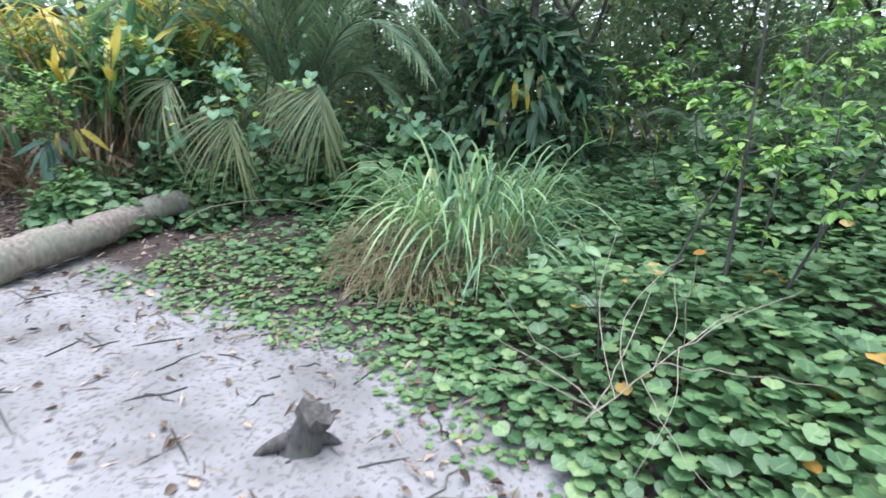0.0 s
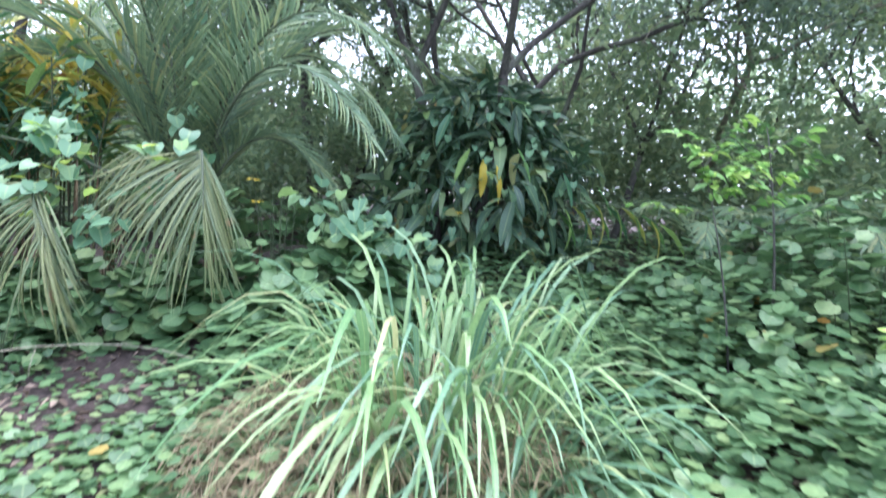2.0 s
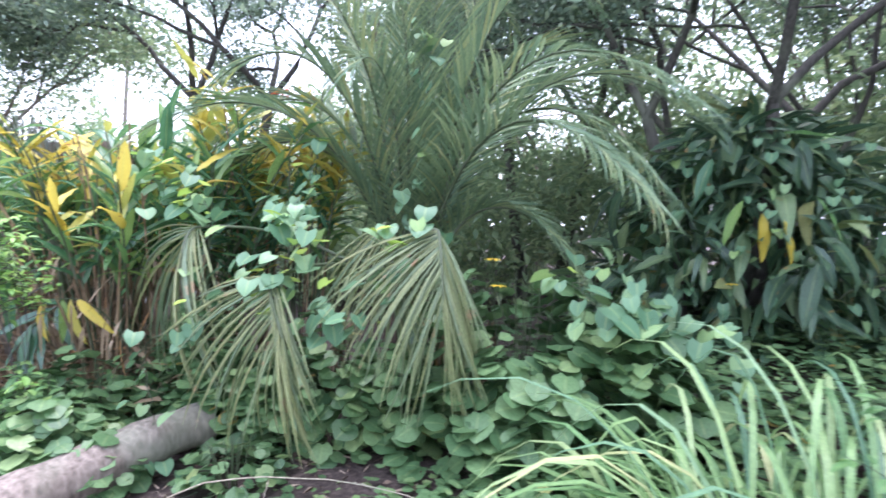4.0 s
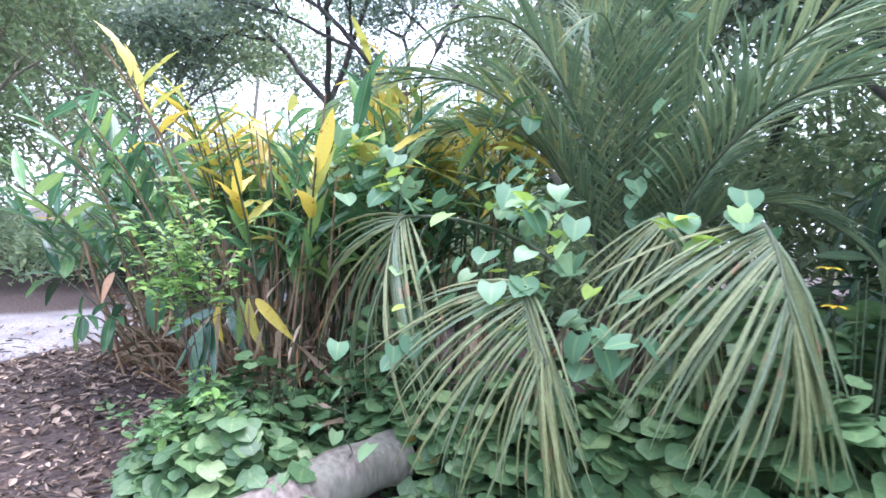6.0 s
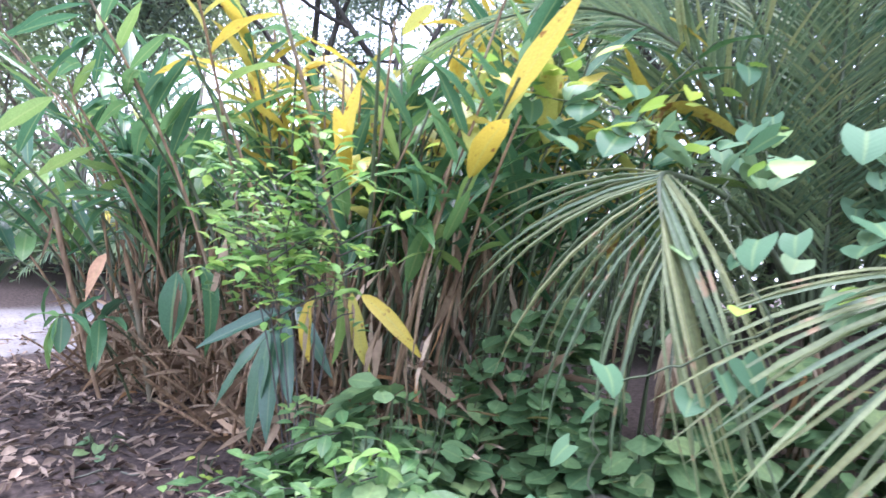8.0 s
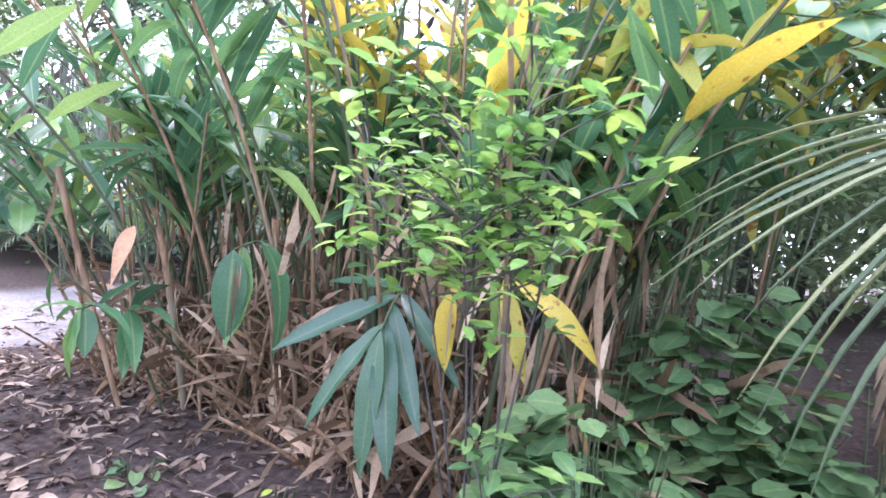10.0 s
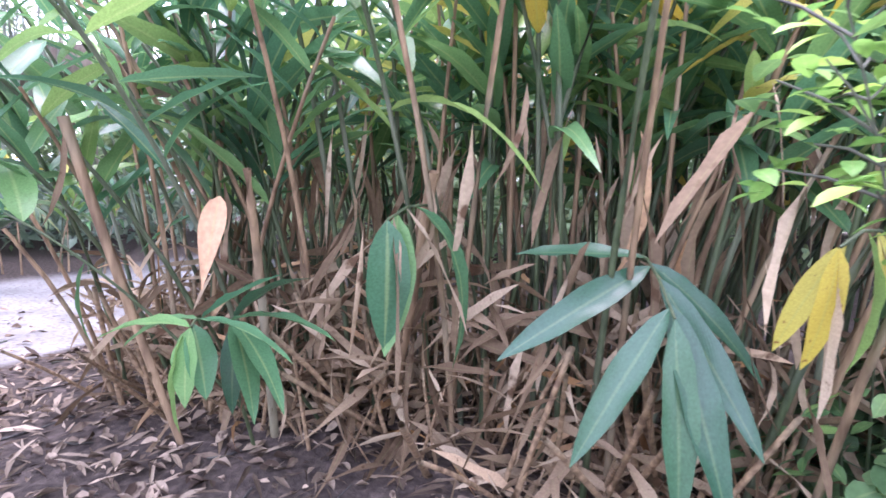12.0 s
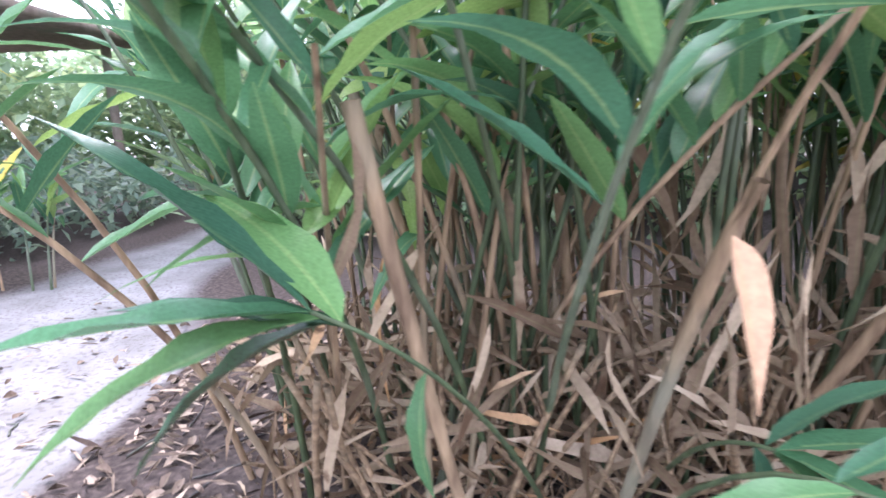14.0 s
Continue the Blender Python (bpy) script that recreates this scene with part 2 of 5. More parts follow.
class Build:
    """Gathers quads, with a place across and along each leaf, for one mesh."""

    def __init__(self):
        self.v, self.q, self.uv, self.mi, self.count = [], [], [], [], 0

    def add(self, v, q, uv=None, mi=0):
        v, q = np.asarray(v, float).reshape(-1, 3), np.asarray(q, int).reshape(-1, 4)
        self.v.append(v), self.q.append(q + self.count)
        self.uv.append(np.zeros((len(v), 2)) if uv is None else np.asarray(uv, float).reshape(-1, 2))
        self.mi.append(np.full(len(q), mi))
        self.count += len(v)
        return self

    def mesh(self, name, mats, base=(0, 0, 0)):
        v, q, uv = np.concatenate(self.v) - np.array(base), np.concatenate(self.q), np.concatenate(self.uv)
        me = bpy.data.meshes.new(name)
        me.vertices.add(len(v)), me.loops.add(len(q) * 4), me.polygons.add(len(q))
        me.vertices.foreach_set("co", v.ravel().astype(np.float32))
        me.loops.foreach_set("vertex_index", q.ravel().astype(np.int32))
        me.polygons.foreach_set("loop_start", (np.arange(len(q)) * 4).astype(np.int32))
        me.polygons.foreach_set("material_index", np.concatenate(self.mi).astype(np.int32))
        me.polygons.foreach_set("use_smooth", np.ones(len(q), bool))
        me.uv_layers.new(name="UVMap").uv.foreach_set("vector", uv[q.ravel()].ravel().astype(np.float32))
        for mt in mats if isinstance(mats, (list, tuple)) else [mats]:
            me.materials.append(mt)
        me.update(calc_edges=True)
        return me


def thing(name, base, label, category, group="", kind=""):
    ob = new(name)
    ob.location = base
    ob.empty_display_size = 0.1
    return tagged(ob, label, category, group, kind)


def part(name, build, mats, parent, label="", kind=""):
    """One mesh, from places in the world, under a thing."""
    me = build if isinstance(build, bpy.types.Mesh) else build.mesh(name, mats, tuple(base_of(parent)))
    ob = new(name, me)
    ob.parent = parent
    return tagged(ob, label, kind=kind)


def base_of(ob):
    p = Vector(ob.location)
    while ob.parent:
        ob = ob.parent
        p += Vector(ob.location)
    return p


def piece(name, me, parent, m, label=""):
    """An object of its own on a shared mesh, at the pose m in the world."""
    ob = new(name, me)
    ob.parent = parent
    ob.matrix_basis = Matrix.Translation(-base_of(parent)) @ m
    return tagged(ob, label)


def alone(name, build, mats, base, label, category, kind="", group=""):
    ob = new(name, build.mesh(name, mats, base))
    ob.location = base
    return tagged(ob, label, category, group, kind)


def tube(points, radii, sides=6):
    p = np.asarray(points, float)
    r = np.broadcast_to(np.asarray(radii, float), (len(p),))
    d = np.gradient(p, axis=0)
    d /= np.linalg.norm(d, axis=1)[:, None] + 1e-9
    h = np.where(np.abs(d[:, 2:3]) > 0.9, [[1.0, 0, 0]], [[0, 0, 1.0]])
    x = np.cross(d, h)
    x /= np.linalg.norm(x, axis=1)[:, None]
    y = np.cross(x, d)
    a = np.arange(sides) * 2 * np.pi / sides
    v = p[:, None] + r[:, None, None] * (np.cos(a)[None, :, None] * x[:, None] + np.sin(a)[None, :, None] * y[:, None])
    i, j = np.meshgrid(np.arange(len(p) - 1), np.arange(sides), indexing="ij")
    k = (j + 1) % sides
    q = np.stack([i * sides + j, i * sides + k, (i + 1) * sides + k, (i + 1) * sides + j], -1).reshape(-1, 4)
    return v.reshape(-1, 3), q


def curve(a, b, c, n=8, d=None):
    """Points along a Bezier arc from a past b (and c) to the last one."""
    t = np.linspace(0, 1, n)[:, None]
    a, b, c = (np.asarray(k, float) for k in (a, b, c))
    if d is None:
        return (1 - t) ** 2 * a + 2 * t * (1 - t) * b + t ** 2 * c
    d = np.asarray(d, float)
    return (1 - t) ** 3 * a + 3 * t * (1 - t) ** 2 * b + 3 * t ** 2 * (1 - t) * c + t ** 3 * d


def leaf_shape(n, width, back=0.0, fold=0.25, droop=0.3, wavy=0.0, twist=0.0):
    """A leaf one long along y, its face up: width(s) is the half width at s of the length."""
    s = np.linspace(0, 1, n + 1)
    w = np.array([width(k) for k in s])
    z = -droop * s ** 2
    y = s - 0.35 * droop ** 2 * s ** 3
    v, uv = [], []
    for sg, u in ((-1, 0.0), (0, 0.5), (1, 1.0)):
        wob = wavy * np.sin(s * 17 + sg) * w * abs(sg)
        tw = twist * s
        off = sg * w
        v.append(np.stack([off * np.cos(tw), y - abs(sg) * back * (1 - s) ** 2, z + abs(sg) * fold * w + wob + off * np.sin(tw)], -1))
        uv.append(np.stack([np.full(n + 1, u), s], -1))
    m = n + 1
    q = [[k * m + i, (k + 1) * m + i, (k + 1) * m + i + 1, k * m + i + 1] for k in (0, 1) for i in range(n)]
    return np.concatenate(v), np.array(q), np.concatenate(uv)


def lance(a=0.1):
    return lambda s: a * max(0.02, math.sin(math.pi * min(1, s ** 0.85)) ** 0.75)


def heart(s):
    return max(0.01, 0.56 * (1 - s ** 2.2) ** 0.75 * (0.72 + 1.1 * s * (1 - s)))


def poses(p, d, roll, size, wide=1.0):
    """4 x 4 rows that lay leaves at p along d, tipped by roll round their length."""
    p, d = np.asarray(p, float), np.asarray(d, float)
    n = len(p)
    d = d / (np.linalg.norm(d, axis=1)[:, None] + 1e-9)
    x = np.cross(d, [0, 0, 1.0])
    x = np.where(np.linalg.norm(x, axis=1)[:, None] < 0.05, [[1.0, 0, 0]], x)
    x /= np.linalg.norm(x, axis=1)[:, None]
    z = np.cross(x, d)
    c, s = np.cos(roll)[:, None], np.sin(roll)[:, None]
    x, z = c * x + s * z, c * z - s * x
    size = np.broadcast_to(size, (n,))[:, None]
    m = np.zeros((n, 4, 4))
    m[:, :3, 0], m[:, :3, 1], m[:, :3, 2], m[:, :3, 3], m[:, 3, 3] = x * size * np.broadcast_to(wide, (n,))[:, None], d * size, z * size, p, 1
    return m


def scatter(build, shape, m, mi=0):
    v, q, uv = shape
    n, k = len(m), len(v)
    if not n:
        return build
    w = np.einsum("nij,kj->nki", m[:, :3, :3], v) + m[:, None, :3, 3]
    qq = (q[None] + (np.arange(n) * k)[:, None, None]).reshape(-1, 4)
    return build.add(w.reshape(-1, 3), qq, np.tile(uv, (n, 1)), mi)


def headings(az, el):
    return np.stack([np.cos(el) * np.cos(az), np.cos(el) * np.sin(az), np.sin(el)], -1)


HEART = leaf_shape(5, heart, 0.22, 0.12, 0.2)
def round_leaf(s):
    return 0.55 * max(0.03, 1 - (2 * s - 0.92) ** 2) ** 0.55 * (1 + 0.07 * math.cos(s * 19)) if s < 0.96 else 0.03


ROUND = leaf_shape(5, round_leaf, 0.16, 0.07, 0.12, 0.06)
SPRIG = leaf_shape(2, lambda s: (0.1, 0.46, 0.05)[round(s * 2)], 0.1, 0.1, 0.15)
SMALL = leaf_shape(2, lambda s: (0.02, 0.24, 0.02)[round(s * 2)], 0, 0.3, 0.15)
FAR_LEAF = (np.array([(0, 0, 0), (0.27, 0.45, 0.05), (0, 1, -0.12), (-0.27, 0.45, 0.05)]), np.array([[0, 1, 2, 3]]), np.array([(0.5, 0), (1, 0.45), (0.5, 1), (0, 0.45)]))
OVAL = leaf_shape(4, lambda s: 0.24 * max(0.05, math.sin(math.pi * s) ** 0.7), 0, 0.25, 0.25)
LANCE = [leaf_shape(9, lance(0.12), 0, 0.3, k, 0.12, tw) for k, tw in ((0.12, 0.0), (0.35, 0.3), (0.6, -0.3), (0.85, 0.2))]
LANCE_LOW = [leaf_shape(5, lance(0.13), 0, 0.3, k, 0.1) for k in (0.15, 0.45, 0.8)]
DRYSTRIP = [leaf_shape(5, lance(0.05), 0, 0.35, k, 0.35, tw) for k, tw in ((0.2, 1.0), (0.5, -1.6), (0.1, 2.2))]
CURLED = [leaf_shape(4, lambda s: 0.27 * max(0.05, math.sin(math.pi * s) ** 0.7), 0, 0.8, k, 0.25) for k in (0.1, -0.35)]
LEAFLET = leaf_shape(3, lambda s: (0.012, 0.03, 0.024, 0.003)[round(s * 3)], 0, 0.5, 0.25)
LEAFLET_HANG = leaf_shape(5, lambda s: (0.012, 0.028, 0.03, 0.027, 0.018, 0.003)[round(s * 5)], 0, 0.5, 0.35)


# ---- ground ----
EDGE_X = (-40, -7.9, -7.5, -7.0, -6.4, -5.8, -5.2, -4.6, -4.0, -3.4, -3.07, -1.68, -0.7, 0.05, 0.59, 0.92, 1.23, 1.6, 2.2, 3.0, 40)
EDGE_Y = (60, 9.5, 7.2, 6.4, 6.05, 5.85, 5.6, 5.3, 4.95, 4.7, 4.54, 4.02, 3.79, 3.59, 3.2, 2.88, 2.64, 2.2, 1.0, -0.5, -60)


def inside(x, y):
    """About how far a place lies inside the planted bed, in metres; negative on the path."""
    x, y = np.asarray(x, float), np.asarray(y, float)
    e = np.interp(x, EDGE_X, EDGE_Y)
    slope = (np.interp(x + 0.2, EDGE_X, EDGE_Y) - np.interp(x - 0.2, EDGE_X, EDGE_Y)) / 0.4
    return (y - e) / np.sqrt(1 + slope ** 2)


def smooth(a, b, x):
    t = np.clip((np.asarray(x, float) - a) / (b - a), 0, 1)
    return t * t * (3 - 2 * t)


def ground_z(x, y):
    x, y = np.asarray(x, float), np.asarray(y, float)
    d = np.clip(inside(x, y), 0, 8)
    right = smooth(-4.2, -0.8, x)
    z = right * (0.2 * smooth(0, 0.7, d) + 0.1 * np.clip(d - 0.7, 0, 6)) * smooth(30, 16, np.hypot(x, y))
    z = z + 0.16 * np.exp(-((x + 5.3) / 1.9) ** 2 - ((y - 6.7) / 0.9) ** 2)
    return z + 0.012 * np.sin(x * 2.3 + 1) * np.cos(y * 2.9) + 0.006 * np.sin(x * 7 + y * 5)


def build_ground():
    far = np.array([-400, -200, -100, -60, -40, -28, -20, -16.0])
    xs = np.concatenate([far, np.arange(-14, 7, 0.1), -far[::-1][1:] - 6])
    ys = np.concatenate([far[:-2], np.arange(-6, 14, 0.1), [15, 17, 20, 25, 32, 45, 70, 120, 200, 400]])
    gx, gy = np.meshgrid(xs, ys, indexing="ij")
    b = Build()
    i, j = np.meshgrid(np.arange(len(xs) - 1), np.arange(len(ys) - 1), indexing="ij")
    k = len(ys)
    b.add(np.stack([gx, gy, ground_z(gx, gy)], -1), np.stack([i * k + j, (i + 1) * k + j, (i + 1) * k + j + 1, i * k + j + 1], -1))
    ob = alone("ground", b, GROUND, (0, 0, 0), "pale grey sand path with dark leaf mould under the plants", "ground", "structure")
    d = inside(gx, gy)
    sand = smooth(0.55, -0.15, d) * (1 - 0.85 * smooth(-9.8, -11.2, gx)) * (1 - 0.86 * smooth(-3.9, -4.6, gx) * smooth(-1.5, -0.5, d) * smooth(-9.6, -8.6, gx))
    at = ob.data.attributes.new("sand", "FLOAT", "POINT")
    at.data.foreach_set("value", sand.ravel().astype(np.float32))
    return ob


build_ground()


# ---- plants ----
def on_ground(x, y):
    return np.stack([x, y, ground_z(x, y)], -1)


def spread(n, x0, x1, y0, y1, keep):
    x, y = U(x0, x1, n), U(y0, y1, n)
    k = keep(x, y)
    return x[k], y[k]


def cover_height(x, y):
    """How high the creeping cover stands over the ground."""
    d = inside(x, y)
    h = 0.06 + 0.22 * smooth(0.1, 0.9, d) * smooth(-2.2, 0.9, x) + 0.22 * smooth(0.6, 2.2, x) * smooth(0.1, 0.8, d)
    clear = np.exp(-((x + 0.25) / 0.9) ** 2 - ((y - 4.05) / 0.35) ** 2)
    return h * (1 - 0.75 * clear) * (0.8 + 0.35 * np.sin(x * 3.1 + 2 * np.sin(y * 1.7)) * np.cos(y * 2.6))


def ground_cover():
    """A mat of creeping heart-leaved vines over the bed: leaves in three layers, with stalks."""
    b = Build()
    # small sprouts near the path, then broad leaves
    for n, s0, s1, lo, hi, mi in ((120000, 0.028, 0.058, 0.0, 0.5, 1), (34000, 0.034, 0.07, 0.3, 0.85, 0), (42000, 0.032, 0.078, 0.75, 1.3, 0)):
        def keep(x, y):
            d = inside(x, y) + 0.12 * np.sin(x * 9) * np.cos(y * 7)
            ok = (d > (-0.3 if mi else 0.05)) & (x > -3.0 - 0.2 * np.sin(y * 5))
            dens = smooth(-0.4, 0.25, d) ** 2 * (0.6 + 0.4 * smooth(-0.3, 0.5, np.sin(x * 8 + 2 * np.sin(y * 5)) * np.cos(y * 9 + x * 3))) if mi else smooth(0.0, 0.35, d) * (1 - 0.8 * smooth(0.5, -0.1, x) * smooth(1.3, 0.5, d))
            dens = dens * (1 - 0.7 * np.exp(-((x + 0.3) / 1.0) ** 2 - ((y - 4.0) / 0.4) ** 2)) if mi == 0 else dens * (1 - 0.85 * smooth(0.9, 1.8, d)) * (1 - 0.6 * smooth(0.6, 1.2, x))
            near = (1 - 0.45 * smooth(6.5, 9, y)) * (1 - 0.7 * smooth(-0.7, -1.4, x) * smooth(4.7, 5.2, y)) * ((x > -2.3) | (y < 4.5)) * (1 - (0.0 if mi else 0.75) * smooth(-1.1, -1.7, x))
            return ok & (U(0, 1, len(x)) < dens * near)
        x, y = spread(n, -3.2, 7.5, -0.5, 10.5, keep)
        p = on_ground(x, y)
        p[:, 2] += cover_height(x, y) * U(lo, hi, len(x)) + 0.015
        az, el = U(0, 6.283, len(x)), U(-0.3, 0.14, len(x))
        scatter(b, SPRIG if mi else ROUND, poses(p, headings(az, el), U(-0.25, 0.25, len(x)), U(s0, s1, len(x)) * (1 + 0.15 * smooth(0, 2, x)), 1.15), mi)
    ob = alone("creeping_ground_cover", b, [COVER, SPROUT], (2, 4, 0), "dense mat of green heart-leaved creeping vines", "ground cover", "stuff")
    # the topmost leaves by the path, one by one
    x, y = spread(900, 0.5, 2.6, 2.2, 4.4, lambda x, y: inside(x, y) > 0.25)
    x, y = x[:280], y[:280]
    p = on_ground(x, y)
    p[:, 2] += cover_height(x, y) * U(1.0, 1.3, len(x)) + 0.02
    m = poses(p, headings(U(0, 6.283, len(x)), U(-0.35, 0.1, len(x))), U(-0.3, 0.3, len(x)), U(0.05, 0.095, len(x)), 1.15)
    me = [Build().add(*s).mesh("leaf", COVER) for s in (ROUND, leaf_shape(8, round_leaf, 0.2, 0.05, 0.08, 0.08))]
    for k in range(len(x)):
        piece("leaf", me[k % 2], ob, Matrix([list(r) for r in m[k]]))
    return ob


ground_cover()


def litter():
    """Fallen leaves: thick under the ginger, thin on the sand."""
    b = Build()

    def keep(x, y):
        d = inside(x, y)
        gin = smooth(-3.6, -4.5, x) * smooth(-1.3, -0.2, d) * smooth(-8.5, -7.6, x)
        dens = np.where(d < 0, 0.09 + 0.16 * smooth(-0.6, 0, d), 0.2) + gin
        return (U(0, 1, len(x)) < dens) & (d < 2.3)
    x, y = spread(42000, -9.5, 3.2, 0.2, 9.0, keep)
    p = on_ground(x, y)
    p[:, 2] += U(0.006, 0.03, len(x))
    k = np.minimum(rng.integers(0, 4, len(x)), 2)
    for c in range(3):
        i = k == c
        m = poses(p[i], headings(U(0, 6.28, i.sum()), U(-0.35, 0.35, i.sum())), U(-0.7, 0.7, i.sum()), U(0.025, 0.085, i.sum()) * (1 if c < 2 else 2.6), U(0.7, 1.2, i.sum()))
        scatter(b, (CURLED[0], CURLED[1], DRYSTRIP[0])[c], m, 0)
    alone("leaf_litter", b, [LITTER], (0, 3, 0), "brown and tan fallen leaves strewn over the ground", "leaf litter", "stuff")
    b = Build()
    x, y = spread(640, -9, 2.5, 0.6, 7.0, lambda x, y: inside(x, y) < 0.15)
    for px, py in zip(x, y):
        a, ln = U(0, 6.28), U(0.06, 0.35)
        q = np.array([px, py, 0]) + np.array([np.cos(a), np.sin(a), 0]) * np.linspace(0, ln, 4)[:, None] + rng.normal(0, 0.012, (4, 3))
        q[:, 2] = ground_z(q[:, 0], q[:, 1]) + 0.006
        b.add(*tube(q, [0.005, 0.006, 0.005, 0.002], 4))
    alone("twig_litter", b, [BARK], (0, 3, 0), "thin dark twigs and roots lying on the sand", "twigs", "stuff")


litter()


def fallen_log():
    t = np.linspace(0, 1, 26)
    p = np.stack([-3.24 + 0.22 * t + 0.03 * np.sin(t * 7), 3.9 + 2.15 * t, 0.17 + 0.15 * t + 0.015 * np.sin(t * 9)], -1)
    v, q = tube(p, 0.175 - 0.035 * t + 0.008 * np.sin(t * 40), 18)
    c = np.repeat(p, 18, 0)
    out = (v - c)
    bumpy = 1 + 0.05 * np.sin(v[:, 1:2] * 11 + 5 * out[:, 2:3] * 10) * np.cos(out[:, 0:1] * 30)
    v = c + out * bumpy
    b = Build().add(v, q)
    for e in (0, 25):
        ring = v[e * 18:(e + 1) * 18]
        mid = ring.mean(0) + 0.02 * (1 if e else -1) * np.array([0, 1, 0])
        b.add(np.concatenate([ring, [mid]]), [[k, (k + 1) % 18, (k + 2) % 18, 18] for k in range(0, 18, 2)])
    lg = thing("fallen_log", (-3.25, 5.1, 0), "grey-brown fallen tree log with bare bark lying at the path edge", "log")
    part("trunk", b, LOG, lg)
    kb = Build()
    kb.add(*tube(np.array([[-3.15, 4.6, 0.3], [-3.12, 4.6, 0.38], [-3.1, 4.61, 0.41]]), [0.05, 0.04, 0.025], 8))
    part("branch_stub", kb, LOG, lg)


fallen_log()


def stump():
    """A worn root stub with a broken top and two foot roots."""
    g = thing("tree_stump", (0.1, 2.68, 0), "small worn dark brown stump standing in the sand", "stump")
    b = Build()
    n, s = 9, 14
    t = np.linspace(0, 1, n)
    p = np.stack([0.04 + 0.09 * t, 2.68 + 0.02 * t, -0.03 + 0.24 * t], -1)
    v, q = tube(p, 0.105 - 0.045 * t + 0.03 * (t > 0.8), s)
    v += rng.normal(0, 0.006, v.shape)
    v[-s:, 2] += 0.03 * np.sin(np.arange(s) * 2.4)
    b.add(v, q)
    b.add(np.concatenate([v[-s:], [v[-s:].mean(0) - [0, 0, 0.02]]]), [[k, (k + 1) % s, (k + 2) % s, s] for k in range(0, s, 2)])
    part("trunk", b, BARK, g)
    for a, ln in ((3.6, 0.24), (0.5, 0.2), (2.2, 0.18)):
        r = Build()
        r.add(*tube(curve((0.06, 2.68, 0.06), (0.06 + ln * 0.6 * np.cos(a), 2.68 + ln * 0.6 * np.sin(a), 0.06), (0.06 + ln * np.cos(a), 2.68 + ln * np.sin(a), -0.02), 6), [0.05, 0.045, 0.04, 0.03, 0.02, 0.01], 8))
        part("root", r, BARK, g)


stump()


def blades(n, cx, cy, r, h0, h1, w, lean0, lean1, mi, b, dry=False):
    """Arching grass blades out of one tuft."""
    for k in range(n):
        a, rr = U(0, 6.28), r * math.sqrt(U(0, 1))
        x, y = cx + rr * np.cos(a), cy + rr * np.sin(a)
        h, ln = U(h0, h1), U(lean0, lean1)
        az = a + U(-0.9, 0.9)
        d = np.array([np.cos(az), np.sin(az), 0])
        base = np.array([x, y, float(ground_z(x, y)) - 0.02])
        top = base + d * ln * 0.3 + [0, 0, h * 1.1]
        end = base + d * ln + [0, 0, h * U(0.1, 0.8) if not dry else h * U(0.0, 0.4)]
        p = curve(base, top, end, 8)
        side = np.cross(d, [0, 0, 1.0])
        ww = w * U(0.6, 1.25) * np.array([0.4, 0.7, 0.95, 1, 1, 0.85, 0.5, 0.05])
        v = np.concatenate([p - side * ww[:, None], p + [0, 0, -0.0] - d * ww[:, None] * 0.35, p + side * ww[:, None]])
        q = [[c * 8 + i, (c + 1) * 8 + i, (c + 1) * 8 + i + 1, c * 8 + i + 1] for c in (0, 1) for i in range(7)]
        uv = np.concatenate([np.stack([np.full(8, u), np.linspace(0, 1, 8)], -1) for u in (0, 0.5, 1)])
        b.add(v, q, uv, mi)
    return b


def thatch(n, cx, cy, r, b):
    """Matted dry straw: thin bent blades thrown every way over a low mound."""
    for k in range(n):
        a, rr = U(0, 6.28), r * math.sqrt(U(0, 1))
        x, y = cx + 1.25 * rr * np.cos(a), cy + rr * np.sin(a)
        top = 0.55 * math.sqrt(max(0.03, 1 - (rr / r) ** 2)) * U(0.35, 1.15)
        p0 = np.array([x, y, float(ground_z(x, y)) + top * U(0.2, 1.0)])
        az, ln = a + rng.normal(0, 1.0), U(0.18, 0.5)
        d = np.array([np.cos(az), np.sin(az), 0])
        end = p0 + d * ln * 0.6 + [0, 0, -min(ln * U(0.2, 1.0), p0[2] - float(ground_z(x, y)))]
        p = curve(p0 - d * 0.08, p0 + d * ln * 0.35 + [0, 0, U(0.02, 0.16)], end, 5)
        side = np.cross(d, [0, 0, 1.0]) * U(0.002, 0.0045)
        v = np.concatenate([p - side, p + [0, 0, 0.002], p + side])
        q = [[c * 5 + i, (c + 1) * 5 + i, (c + 1) * 5 + i + 1, c * 5 + i + 1] for c in (0, 1) for i in range(4)]
        b.add(v, q, np.concatenate([np.stack([np.full(5, u), np.linspace(0, 1, 5)], -1) for u in (0, 0.5, 1)]))
    return b


